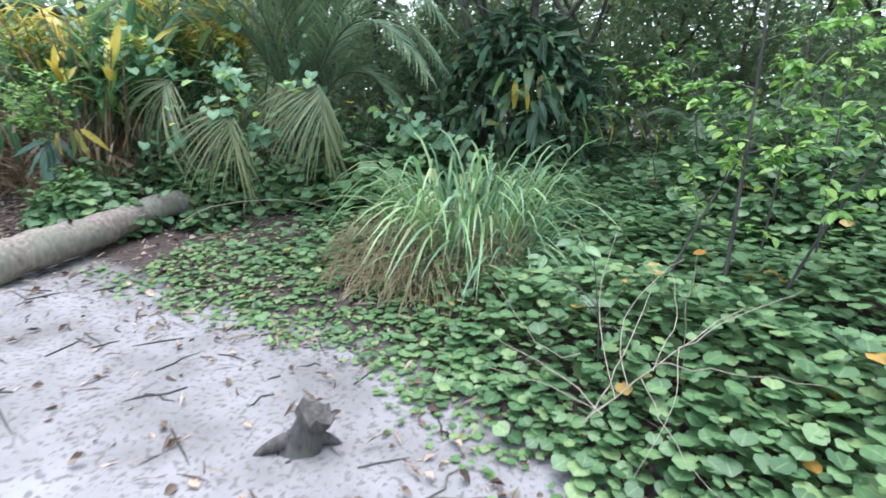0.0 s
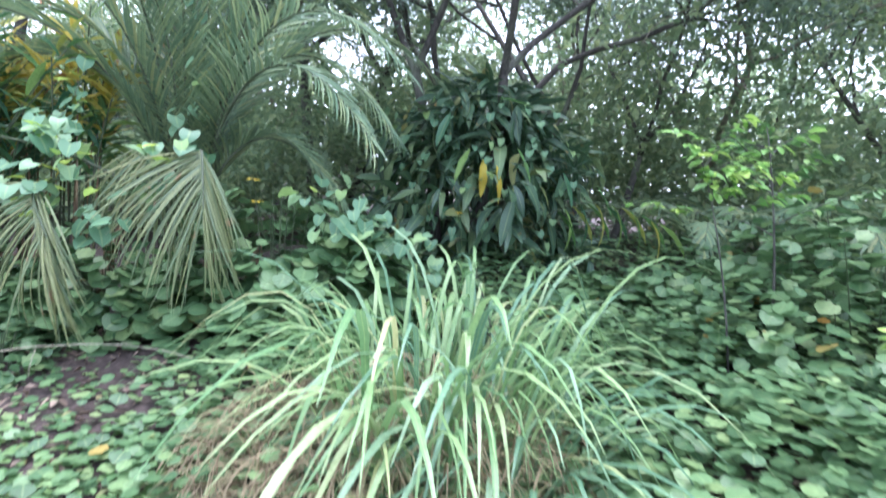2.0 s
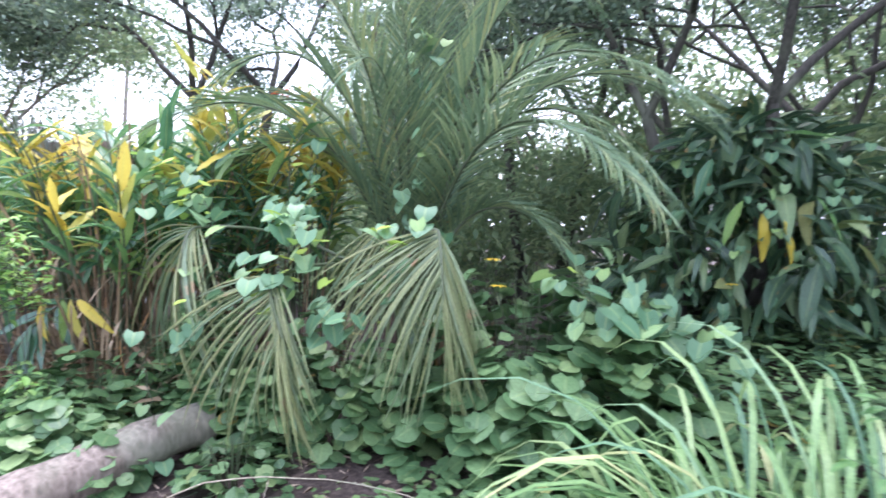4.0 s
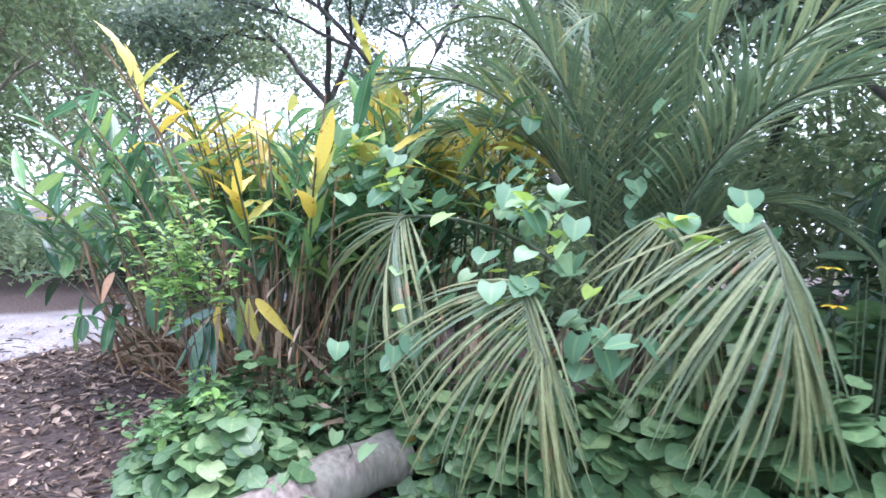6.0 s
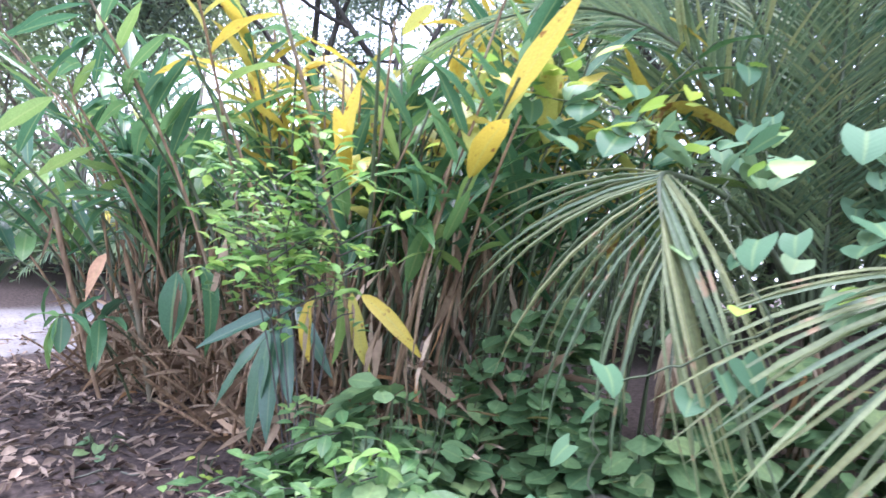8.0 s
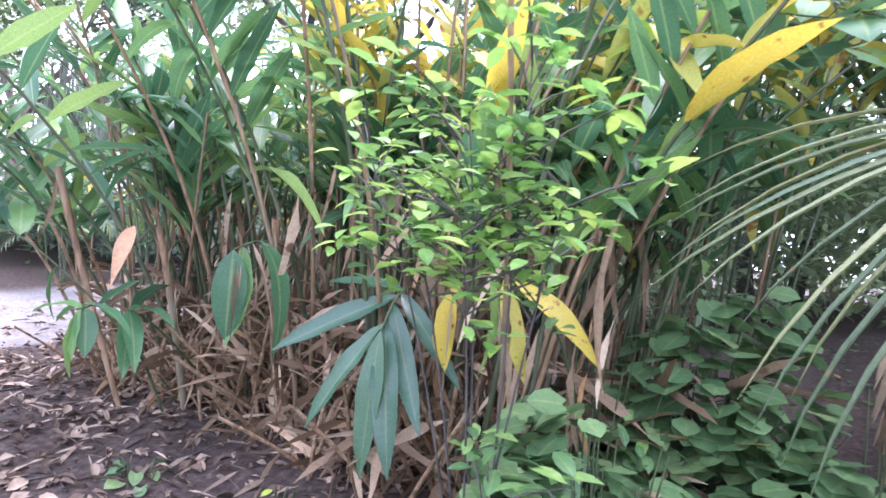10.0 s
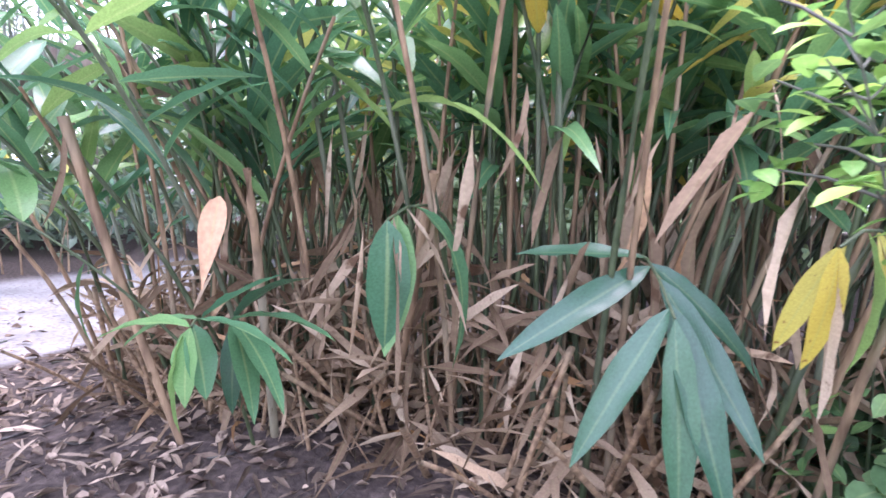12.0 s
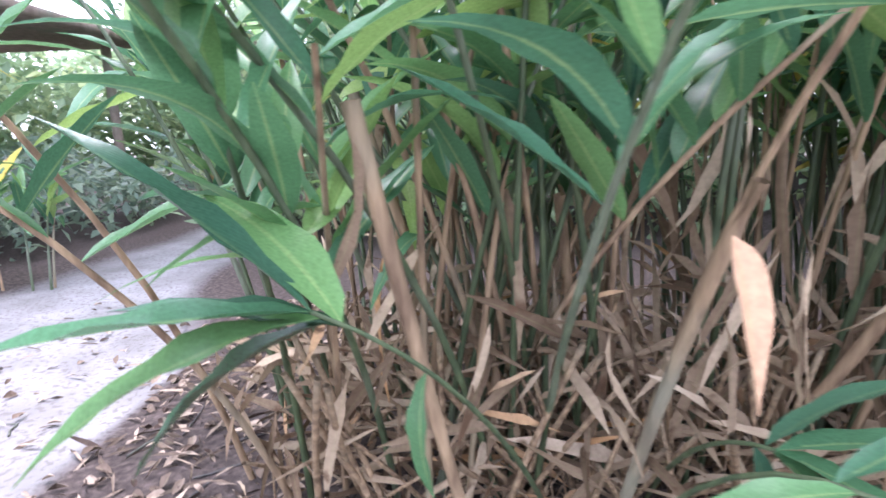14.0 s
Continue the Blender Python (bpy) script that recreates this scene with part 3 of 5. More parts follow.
def grass_clump():
    g = thing("grass_clump", (0.3, 4.9, float(ground_z(0.3, 4.9))), "tall clump of broad green grass with a tan straw base", "grass")
    part("green_tuft", blades(120, 0.4, 5.2, 0.45, 0.6, 1.05, 0.008, 0.3, 0.85, 0, Build()), GRASS, g, "arching green blades", "stuff")
    part("broad_tuft", blades(125, 0.45, 5.2, 0.55, 0.75, 1.35, 0.014, 0.45, 1.15, 0, Build()), BROADGRASS, g, "broad pale green blades", "stuff")
    part("broad_tuft", blades(40, 0.6, 5.3, 0.5, 0.85, 1.45, 0.014, 0.45, 1.15, 0, Build()), SHEENGRASS, g, "broad green blades tinted blue for sky sheen", "stuff")
    part("trailing_tuft", blades(60, 0.85, 4.95, 0.35, 0.5, 0.85, 0.012, 0.5, 0.95, 0, Build()), SHEENGRASS, g, "trailing green blades tinted blue for sky sheen", "stuff")
    part("trailing_tuft", blades(26, 0.45, 4.55, 0.25, 0.3, 0.6, 0.009, 0.3, 0.6, 0, Build()), GRASS, g, "trailing green blades", "stuff")
    part("straw", thatch(2300, 0.3, 4.95, 0.78, Build()), STRAW, g, "matted dry tan straw", "stuff")
    part("straw", blades(110, 0.2, 4.85, 0.5, 0.4, 0.75, 0.004, 0.2, 0.6, 0, Build(), True), STRAW, g, "dry tan straw", "stuff")
    part("straw", blades(45, 0.2, 4.45, 0.15, 0.25, 0.45, 0.006, 0.15, 0.4, 0, Build(), True), STRAW, g, "drooping yellow straw", "stuff")


grass_clump()


def frond(palm, pts, n, length, spread_a, hang, mat, shape=LEAFLET, wide=1.0, rachis=0.014, label="", start=0.12, lift=0.25):
    """One feather frond: the midrib as a tapered tube and its leaflets on both sides."""
    fr = np.asarray(pts, float)
    seg = np.linalg.norm(np.diff(fr, axis=0), axis=1)
    s = np.concatenate([[0], np.cumsum(seg)]) / seg.sum()
    t = np.linspace(start, 0.995, n)
    p = np.stack([np.interp(t, s, fr[:, k]) for k in range(3)], -1)
    d = np.stack([np.interp(t, s, np.gradient(fr[:, k])) for k in range(3)], -1)
    d /= np.linalg.norm(d, axis=1)[:, None]
    side = np.cross(d, [0, 0, 1.0])
    ln = np.linalg.norm(side, axis=1)[:, None]
    side = np.where(ln < 0.15, [[1.0, 0, 0]], side / np.maximum(ln, 1e-6))
    up = np.cross(side, d)
    b = Build()
    b.add(*tube(fr, rachis * (1.15 - s), 5), mi=0)
    size = length * (0.45 + 0.55 * np.sin(np.pi * np.clip(t, 0.05, 0.97) ** 0.8))
    for sg in (-1, 1):
        a = spread_a * (1 - 0.55 * t) + rng.normal(0, 0.06, n)
        v = np.cos(a)[:, None] * d + np.sin(a)[:, None] * (sg * side * 0.95 + lift * up)
        v = v / np.linalg.norm(v, axis=1)[:, None] + np.array([0, 0, -1.0]) * (hang * U(0.6, 1.2, n))[:, None]
        m = poses(p + up * 0.004, v, sg * U(0.2, 0.6, n), size * U(0.85, 1.1, n), wide)
        scatter(b, shape, m, 1)
    return part("frond", b, [CANE, mat], palm, label)


def fan_frond(palm, root, apex, end, length, left, right, n):
    """A hanging frond: its rib comes over from the crown and turns down; leaflets spread by the angles below level given."""
    root, apex, end = (np.asarray(k, float) for k in (root, apex, end))
    over = (root + apex) / 2 + [0, 0, 0.45]
    rib = np.concatenate([curve(root, over, apex, 12), curve(apex, apex + (apex - over) * 0.12, end, 9)[1:]])
    b = Build().add(*tube(rib, np.linspace(0.017, 0.005, len(rib)), 6))
    hang = rib[11:]
    front = np.array([end[0] - root[0], end[1] - root[1], 0.0]) + [0, -0.6, 0]
    front /= np.linalg.norm(front)
    out = np.array([-front[1], front[0], 0.0])
    for sg, (a0, a1) in ((1, right), (-1, left)):
        t = np.linspace(0, 1, n)
        p = np.stack([np.interp(t, np.linspace(0, 1, len(hang)), hang[:, k]) for k in range(3)], -1)
        a = a0 + (a1 - a0) * t ** 0.9 + rng.normal(0, 0.05, n)
        d = sg * np.cos(a)[:, None] * out + np.sin(a)[:, None] * np.array([0, 0, -1.0]) + front * U(0.1, 0.45, n)[:, None]
        size = length * (0.8 + 0.25 * np.sin(np.pi * t)) * U(0.8, 1.08, n)
        scatter(b, LEAFLET_HANG, poses(p, d, -sg * U(0.3, 0.9, n), size, U(0.26, 0.4, n)), 1)
    return part("frond", b, [CANE, PALEPALM], palm, "pale drooping frond")


def feather_palm():
    c = np.array([-2.15, 7.5, 0.95])
    g = thing("feather_palm", (c[0], c[1], float(ground_z(c[0], c[1]))), "clumping feather palm with arching green fronds", "palm")
    b = Build()
    for k in range(5):
        a = k * 1.26
        q = c + [0.16 * np.cos(a), 0.16 * np.sin(a), 0]
        b.add(*tube(np.array([[q[0], q[1], ground_z(q[0], q[1]) - 0.05], q * [1, 1, 0.6], q + [0, 0, 0.15]]), [0.1, 0.09, 0.05], 9))
    part("trunk", b, FIBRE, g, "fibrous brown stems")
    # fronds that hang towards the path: bent over at the top, the leaflets fanned out and down
    for apex, end, length, left, right, n in (((-1.33, 6.13, 1.72), (-1.2, 5.93, 1.36), 0.9, (0.15, 1.4), (1.0, 1.45), 36), ((-2.16, 5.75, 1.42), (-1.98, 5.6, 1.12), 0.85, (0.0, 1.35), (0.95, 1.35), 34),
                                              ((-2.92, 5.9, 1.68), (-2.88, 5.72, 1.4), 0.92, (-0.1, 1.3), (0.7, 1.4), 17), ((-1.72, 6.2, 1.75), (-1.55, 6.05, 1.45), 0.74, (0.5, 1.5), (0.8, 1.5), 24)):
        fan_frond(g, c, apex, end, length, left, right, n)
    # arching fronds all round, the upright ones in the middle
    for az, reach, high, end in ((-2.5, 1.5, 3.6, 2.6), (-0.6, 2.0, 2.9, 1.9), (-0.35, 1.8, 3.1, 2.0), (0.1, 1.9, 3.4, 2.6), (0.6, 1.6, 3.9, 3.0), (1.2, 1.0, 4.3, 3.8),
                                 (1.7, 0.7, 4.5, 4.2), (2.2, 1.0, 4.4, 3.7), (2.7, 1.4, 3.9, 3.0), (3.3, 1.7, 3.3, 2.4), (-1.5, 0.45, 3.6, 3.4), (-1.8, 0.6, 3.2, 2.9), (-2.9, 1.7, 2.9, 1.9), (0.3, 1.2, 4.2, 3.6), (-0.1, 1.3, 2.3, 1.3), (2.45, 0.6, 3.9, 3.8), (-2.6, 2.0, 3.1, 2.3), (3.0, 2.0, 3.0, 2.2), (-2.2, 1.2, 3.9, 3.4), (0.9, 1.9, 3.6, 2.8), (-0.55, 2.1, 3.3, 2.4)):
        d = np.array([np.cos(az), np.sin(az), 0])
        a = c + d * 0.08
        frond(g, curve(a, a + d * reach * 0.15 + [0, 0, (high - c[2]) * 0.7], a + d * reach * 0.6 + [0, 0, (high - c[2]) * 1.05], 18, a + d * reach * 1.15 + [0, 0, end - c[2]]), 56, 0.56, 0.8, 0.12, PALM, LEAFLET, 0.8, 0.018, "", 0.2, 0.35)
    # dead fronds that hang against the stems
    for x, y in ((-1.5, 6.55), (-1.25, 6.75), (-2.3, 6.5), (-2.85, 6.4)):
        frond(g, curve((x, y + 0.45, 1.15), (x, y + 0.05, 1.25), (x + U(-0.1, 0.1), y, 0.25), 10), 26, 0.32, 0.6, 0.8, DRY, LEAFLET_HANG, 1.1, 0.01, "dead brown frond", 0.2, 0.0)


feather_palm()


def heart_vine(name, sites, n, size, mat, young, label):
    """A climbing vine: a thin stem through its sites and single hanging heart leaves."""
    s = np.array(sites, float)
    g = thing(name, tuple(s[0]), label, "vine", "climbing vines on the palms")
    b = Build()
    t = np.linspace(0, len(s) - 1, 7 * len(s))
    st = np.stack([np.interp(t, np.arange(len(s)), s[:, k]) for k in range(3)], -1)
    st += rng.normal(0, 0.012, st.shape)
    b.add(*tube(st, 0.0035, 4))
    part("stem", b, CANE, g)
    me = [Build().add(*shape).mesh("leaf", mat) for shape in (leaf_shape(7, heart, 0.25, 0.1, 0.25), leaf_shape(7, heart, 0.25, 0.2, 0.12), leaf_shape(7, heart, 0.25, 0.02, 0.4))]
    yg = Build().add(*leaf_shape(7, heart, 0.25, 0.25, 0.15)).mesh("leaf", YOUNG)
    for k in range(n):
        p = st[int(U(0, len(st)))] + rng.normal(0, 0.085, 3)
        az, el = -1.57 + rng.normal(0, 1.0), U(-0.95, -0.1)
        m = poses(p[None], headings(np.array([az]), np.array([el])), np.array([U(-0.4, 0.4)]), size * U(0.55, 0.95), 1.1)[0]
        yo = U(0, 1) < young
        if yo:
            m = poses(p[None] + [0, 0, 0.05], headings(np.array([U(0, 6.28)]), np.array([U(-0.4, 0.5)])), np.array([U(-0.5, 0.5)]), size * U(0.45, 0.75), 0.9)[0]
        piece("leaf", yg if yo else me[k % 3], g, Matrix([list(r) for r in m]))


heart_vine("climbing_vine", [(-1.35, 6.1, 1.75), (-1.6, 6.02, 1.62), (-1.55, 5.95, 1.4), (-1.75, 5.93, 1.2), (-1.95, 5.9, 1.22)], 39, 0.14, VINE, 0.2, "climbing vine with large blue-green heart leaves on palm fronds")
heart_vine("climbing_vine", [(-2.25, 5.95, 1.8), (-2.1, 5.85, 1.7), (-2.1, 5.8, 1.45), (-2.35, 5.8, 1.35), (-2.05, 5.75, 1.15)], 57, 0.14, VINE, 0.25, "climbing vine with large blue-green heart leaves on palm fronds")
heart_vine("climbing_vine", [(-3.9, 6.2, 1.95), (-3.6, 6.1, 2.0), (-3.3, 6.02, 2.0), (-3.1, 5.95, 1.9), (-2.85, 5.9, 1.8)], 60, 0.14, VINE, 0.45, "climbing vine with yellow-green young heart leaves on palm fronds")
heart_vine("climbing_vine", [(-2.75, 5.8, 1.65), (-2.7, 5.72, 1.42), (-2.6, 5.62, 1.2), (-3.05, 5.6, 0.95), (-3.0, 5.65, 0.5), (-3.05, 5.6, 0.2)], 26, 0.12, VINE, 0.03, "climbing vine with large blue-green heart leaves hanging to the ground")
heart_vine("climbing_vine", [(-2.05, 7.3, 1.5), (-2.02, 7.2, 2.0), (-2.05, 7.3, 2.45), (-2.0, 7.25, 2.9), (-1.98, 7.3, 3.4)], 36, 0.14, VINE, 0.02, "vine with heart leaves climbing a tall palm frond")
heart_vine("climbing_vine", [(-2.75, 6.9, 2.3), (-2.65, 6.7, 2.1), (-2.6, 6.5, 1.9), (-2.5, 6.3, 1.75)], 27, 0.13, VINE, 0.1, "climbing vine with blue-green heart leaves on palm fronds")
heart_vine("climbing_vine", [(-0.4, 6.6, 1.6), (-0.6, 6.3, 1.45), (-0.3, 6.2, 1.3), (-0.1, 6.5, 1.2), (0.3, 6.7, 1.1)], 45, 0.13, VINE, 0.05, "climbing vine with green heart leaves")


def thicket(name, cx, cy, rx, ry, z1, n, size, mat, label, shape=ROUND, stems=14, stem_mat=CANE, floor=0.0):
    """A loose mound of leaves on thin stems, denser outside."""
    g = thing(name, (cx, cy, float(ground_z(cx, cy))), label, "undergrowth")
    b, sb = Build(), Build()
    a, r = U(0, 6.28, n), np.sqrt(U(0.08, 1, n))
    x, y = cx + rx * r * np.cos(a), cy + ry * r * np.sin(a)
    lump = 0.8 + 0.25 * np.sin(x * 5 + cx) * np.cos(y * 4.4)
    top = z1 * np.sqrt(np.clip(1.08 - r ** 2, 0.04, 1)) * lump
    z = ground_z(x, y) + floor + (top - floor) * U(0, 1, n) ** 0.55
    out = np.arctan2(y - cy, x - cx) + rng.normal(0, 0.8, n)
    scatter(b, shape, poses(np.stack([x, y, z], -1), headings(out, U(-0.65, 0.15, n)), U(-0.5, 0.5, n), size * U(0.6, 1.2, n), 1.1))
    for k in range(stems):
        a, r = U(0, 6.28), U(0, 0.9)
        e = np.array([cx + rx * r * np.cos(a), cy + ry * r * np.sin(a), 0])
        e[2] = ground_z(e[0], e[1]) + z1 * 0.9 * math.sqrt(1.05 - r * r)
        s = np.array([cx + rx * r * 0.5 * np.cos(a), cy + ry * r * 0.5 * np.sin(a), 0])
        s[2] = ground_z(s[0], s[1]) - 0.02
        sb.add(*tube(curve(s, (s + e) / 2 + [0, 0, 0.1], e, 6), [0.006, 0.005, 0.005, 0.004, 0.003, 0.002], 5))
    part("stems", sb, stem_mat, g, kind="stuff")
    part("leaves", b, mat, g, kind="stuff")
    return g


thicket("vine_undergrowth", -3.65, 5.4, 0.7, 0.42, 0.74, 900, 0.1, COVER, "mound of round green leaves at the path edge")
thicket("vine_undergrowth", -2.45, 5.75, 0.35, 0.25, 0.34, 110, 0.09, COVER, "low green heart-leaved plants round the log")
thicket("vine_undergrowth", -3.75, 5.75, 0.45, 0.35, 0.75, 420, 0.1, COVER, "mound of round green leaves under the palm")
thicket("vine_undergrowth", -2.95, 6.25, 0.65, 0.28, 0.85, 620, 0.1, COVER, "dark tangle of vines below the palm fronds")
thicket("vine_undergrowth", -3.5, 6.45, 0.6, 0.3, 1.1, 650, 0.1, COVER, "dark tangle of vines between palm and ginger")
thicket("vine_undergrowth", -2.2, 6.4, 0.95, 0.32, 0.9, 800, 0.12, COVER, "dark tangle of vines below the palm fronds")
thicket("vine_undergrowth", -0.9, 6.6, 1.1, 0.6, 1.25, 1100, 0.13, COVER, "green tangle of vines beside the palm")
thicket("vine_undergrowth", -3.85, 6.25, 0.4, 0.35, 0.9, 300, 0.08, SHRUB, "small-leaved dark undergrowth below the shrub", OVAL)
thicket("vine_undergrowth", 3.6, 6.3, 1.6, 1.2, 1.7, 2100, 0.1, COVER, "high mound of vines with round green leaves", ROUND, 20)
thicket("vine_undergrowth", 2.6, 7.6, 1.3, 0.9, 0.7, 900, 0.12, COVER, "mound of vines with round green leaves")
thicket("leafy_weed", -5.6, 5.75, 0.15, 0.12, 0.1, 12, 0.06, COVER, "tiny green seedling in the leaf litter", HEART, 3)
thicket("leafy_weed", -4.95, 5.85, 0.1, 0.1, 0.12, 8, 0.05, YOUNG, "tiny bright green seedling in the leaf litter", OVAL, 3)


# ---- ginger ----
GINGER_MESH = [Build().add(*s).mesh("leaf", GINGER) for s in LANCE]
YELLOW_MESH = [Build().add(*s).mesh("leaf", YELLOW) for s in LANCE]
DARK_MESH = [Build().add(*s).mesh("leaf", DARKGIN) for s in LANCE]
DRY_MESH = [Build().add(*s).mesh("leaf", DRY) for s in (*LANCE[2:], *DRYSTRIP)]


def in_bed(p):
    """From the plan of the ginger bed, which lies turned by ten degrees, to the world."""
    x, y, z = p
    c, k = math.cos(-0.173), math.sin(-0.173)
    return np.array([-4.75 + 1.097 * (c * (x + 5) - k * (y - 5.8)), 5.577 + 1.097 * (k * (x + 5) + c * (y - 5.8)), 1.097 * z])


def bed_way(d):
    c, k = math.cos(-0.173), math.sin(-0.173)
    return np.array([c * d[0] - k * d[1], k * d[0] + c * d[1], d[2]])


def bed_foot(x, y):
    """A place on the ground in the bed."""
    q = in_bed((x, y, 0))
    q[2] = float(ground_z(q[0], q[1]))
    return q


def leaf_at(parent, meshes, k, p, d, size, roll=0.0, wide=1.0, label=""):
    m = poses(np.array([p], float), np.array([d], float), np.array([roll]), size, wide)[0]
    return piece("leaf", meshes[k], parent, Matrix([list(r) for r in m]), label)


def ginger_clump(label, canes, leafed, seed_yellow, height, x0, x1, y0, y1, out, single=300, keep=None):
    """A stand of canes: leaves in two rows on the upper half of each, those nearest the path as single leaves."""
    cx, cy = (x0 + x1) / 2, (y0 + y1) / 2
    g = thing("shell_ginger", tuple(bed_foot(cx, cy)), label, "ginger plant", "stands of shell ginger")
    stems, rest, made = Build(), Build(), 0
    order = sorted([(U(x0, x1), U(y0, y1)) for _ in range(canes)], key=lambda q: q[1])
    for bx, by in order:
        if keep and not keep(bx, by):
            continue
        a = math.atan2((by - cy) / (y1 - y0), (bx - cx) / (x1 - x0)) + U(-0.7, 0.7)
        lean = out * U(0.3, 1.3) * min(1, math.hypot((bx - cx) / (x1 - x0), (by - cy) / (y1 - y0)) * 2.2 + 0.15)
        d = np.array([math.cos(a), math.sin(a), 0])
        h = height * U(0.68, 1.06)
        base = bed_foot(bx, by) - [0, 0, 0.03]
        pts = curve(base, base + d * lean * 0.25 + [0, 0, h * 0.6], base + d * lean + [0, 0, h], 9)
        brown = U(0, 1) < 0.35
        near = by < y0 + 0.75 * (y1 - y0)
        if near:
            cane = part("cane", Build().add(*tube(pts, np.linspace(0.013, 0.006, 9), 5)), DRYCANE if brown else CANE, g)
        else:
            stems.add(*tube(pts, np.linspace(0.013, 0.006, 9), 5), mi=1 if brown else 0)
        if U(0, 1) > leafed:
            continue
        ax = d if U(0, 1) < 0.5 else np.array([-d[1], d[0], 0])
        n = rng.integers(9, 15)
        gold = U(0, 1) < seed_yellow
        for k in range(n):
            t = 0.57 + 0.43 * (k + 0.5) / n
            p = np.array([np.interp(t, np.linspace(0, 1, 9), pts[:, c]) for c in range(3)])
            sg = 1 if k % 2 else -1
            dirn = ax * sg * U(0.6, 1.0) + [0, 0, U(0.35, 1.35)] + rng.normal(0, 0.18, 3)
            size = U(0.3, 0.5)
            yel = gold and (t > 0.78 or U(0, 1) < 0.15) or U(0, 1) < 0.015
            v = rng.integers(0, 4) if U(0, 1) < 0.5 else 0
            if made < single and near:
                leaf_at(cane, YELLOW_MESH if yel else GINGER_MESH, v, p, dirn, size, U(-0.5, 0.5), U(0.6, 0.9))
                made += 1
            else:
                scatter(rest, LANCE[v], poses(p[None], dirn[None], np.array([U(-0.5, 0.5)]), size, U(0.6, 0.9)), 1 if yel else 0)
    part("cane_stand", stems, [CANE, DRYCANE], g, "thin green and brown canes", "stuff")
    part("foliage", rest, [GINGER, YELLOW], g, "long green and yellow leaves", "stuff")
    return g


ginger_clump("tall shell ginger stand with green and yellow leaves beside the path", 150, 0.55, 0.14, 2.35, -6.9, -4.5, 6.35, 7.5, 1.0)
ginger_clump("tall shell ginger stand with yellow upper leaves", 60, 0.9, 0.5, 2.25, -5.7, -4.2, 6.5, 7.6, 0.5, 120)
ginger_clump("shell ginger stand leaning out over the path", 46, 0.9, 0.05, 2.0, -7.4, -6.4, 6.2, 7.2, 0.9, 200)
ginger_clump("shell ginger stand behind the palm with golden upper leaves", 40, 0.9, 0.8, 2.9, -4.95, -3.8, 7.4, 8.2, 0.4, 60)
ginger_clump("young shell ginger in the far bed", 14, 1.0, 0.05, 1.3, -11.3, -10.3, 7.3, 8.5, 0.4, 40)


def dry_base():
    """Dead canes, stubs and leaf sheaths piled at the foot of the ginger."""
    g = thing("dead_ginger_canes", tuple(bed_foot(-5.7, 6.3)), "heap of dry tan canes and dead leaf sheaths under the ginger", "dead canes")
    b, s = Build(), Build()
    n = 1500
    x, y = U(-7.3, -3.9, n), 6.22 + np.abs(rng.normal(0, 0.42, n))
    y += 0.25 * smooth(-5.3, -4.2, x)
    x, y, _ = np.array([in_bed(q) for q in zip(x, y, 0 * x)]).T
    p = on_ground(x, y)
    p[:, 2] += U(0.02, 1.0, n) ** 1.7 * 0.7
    az, el = U(0, 6.28, n), U(-0.9, 0.95, n)
    k = rng.integers(0, 3, n)
    m = poses(p, headings(az, el), U(-1, 1, n), U(0.15, 0.5, n), U(0.25, 0.9, n))
    front = np.argsort(y)[:290]
    for i in front:
        piece("dead_leaf", DRY_MESH[2 + k[i]], g, Matrix([list(r) for r in m[i]]))
    for c in range(3):
        i = (k == c) & ~np.isin(np.arange(n), front)
        scatter(b, DRYSTRIP[c], m[i])
    h = 230
    hp = np.array([in_bed(q) for q in zip(U(-6.9, -4.2, h), U(6.15, 7.2, h), U(0.6, 1.4, h))])
    hm = poses(hp, headings(U(0, 6.28, h), U(-1.55, -0.8, h)), U(-1, 1, h), U(0.25, 0.6, h), U(0.2, 0.6, h))
    for c in range(3):
        scatter(b, DRYSTRIP[c], hm[c::3])
    stub_mesh = [Build().add(*tube(curve((0, 0, 0), (0.03 * w, 0.4, 0.03), (0, 1, 0), 5), [0.02, 0.018, 0.017, 0.016, 0.015], 6)).mesh("stub", DRYCANE) for w in (-2, -1, 1, 2)]
    for _ in range(190):
        bx, by = U(-7.2, -4.5), 6.2 + abs(rng.normal(0, 0.4))
        a, ln, e = U(0, 6.28), U(0.2, 0.7), U(0.75, 1.45)
        q = bed_foot(bx, by)
        w = np.array([math.cos(a) * math.cos(e), math.sin(a) * math.cos(e) - 0.25, math.sin(e)]) * ln
        m = poses(q[None], w[None], np.array([U(0, 6.28)]), ln, 0.9)[0]
        piece("stub", stub_mesh[rng.integers(0, 4)], g, Matrix([list(r) for r in m]))
    part("dead_leaves", b, DRY, g, kind="stuff")


dry_base()


def shoot(base, tip, bow, leaves, meshes, label, group="drooping ginger shoots", r=0.008):
    """A single arching shoot with the leaves given as place along it, direction, length, breadth and bend."""
    foot = bed_foot(base[0], base[1])
    g = thing("ginger_shoot", tuple(foot), label, "ginger plant", group)
    pts = curve(foot, in_bed(bow), in_bed(tip), 10)
    part("stem", Build().add(*tube(pts, np.linspace(r, r * 0.5, 10), 6)), CANE, g)
    for t, d, size, wide, v, *own in leaves:
        p = [np.interp(t, np.linspace(0, 1, 10), pts[:, c]) for c in range(3)]
        leaf_at(g, own[0] if own else meshes, v, p, bed_way(d), size * 1.097, own[1] if len(own) > 1 else 0.0, wide)
    return g


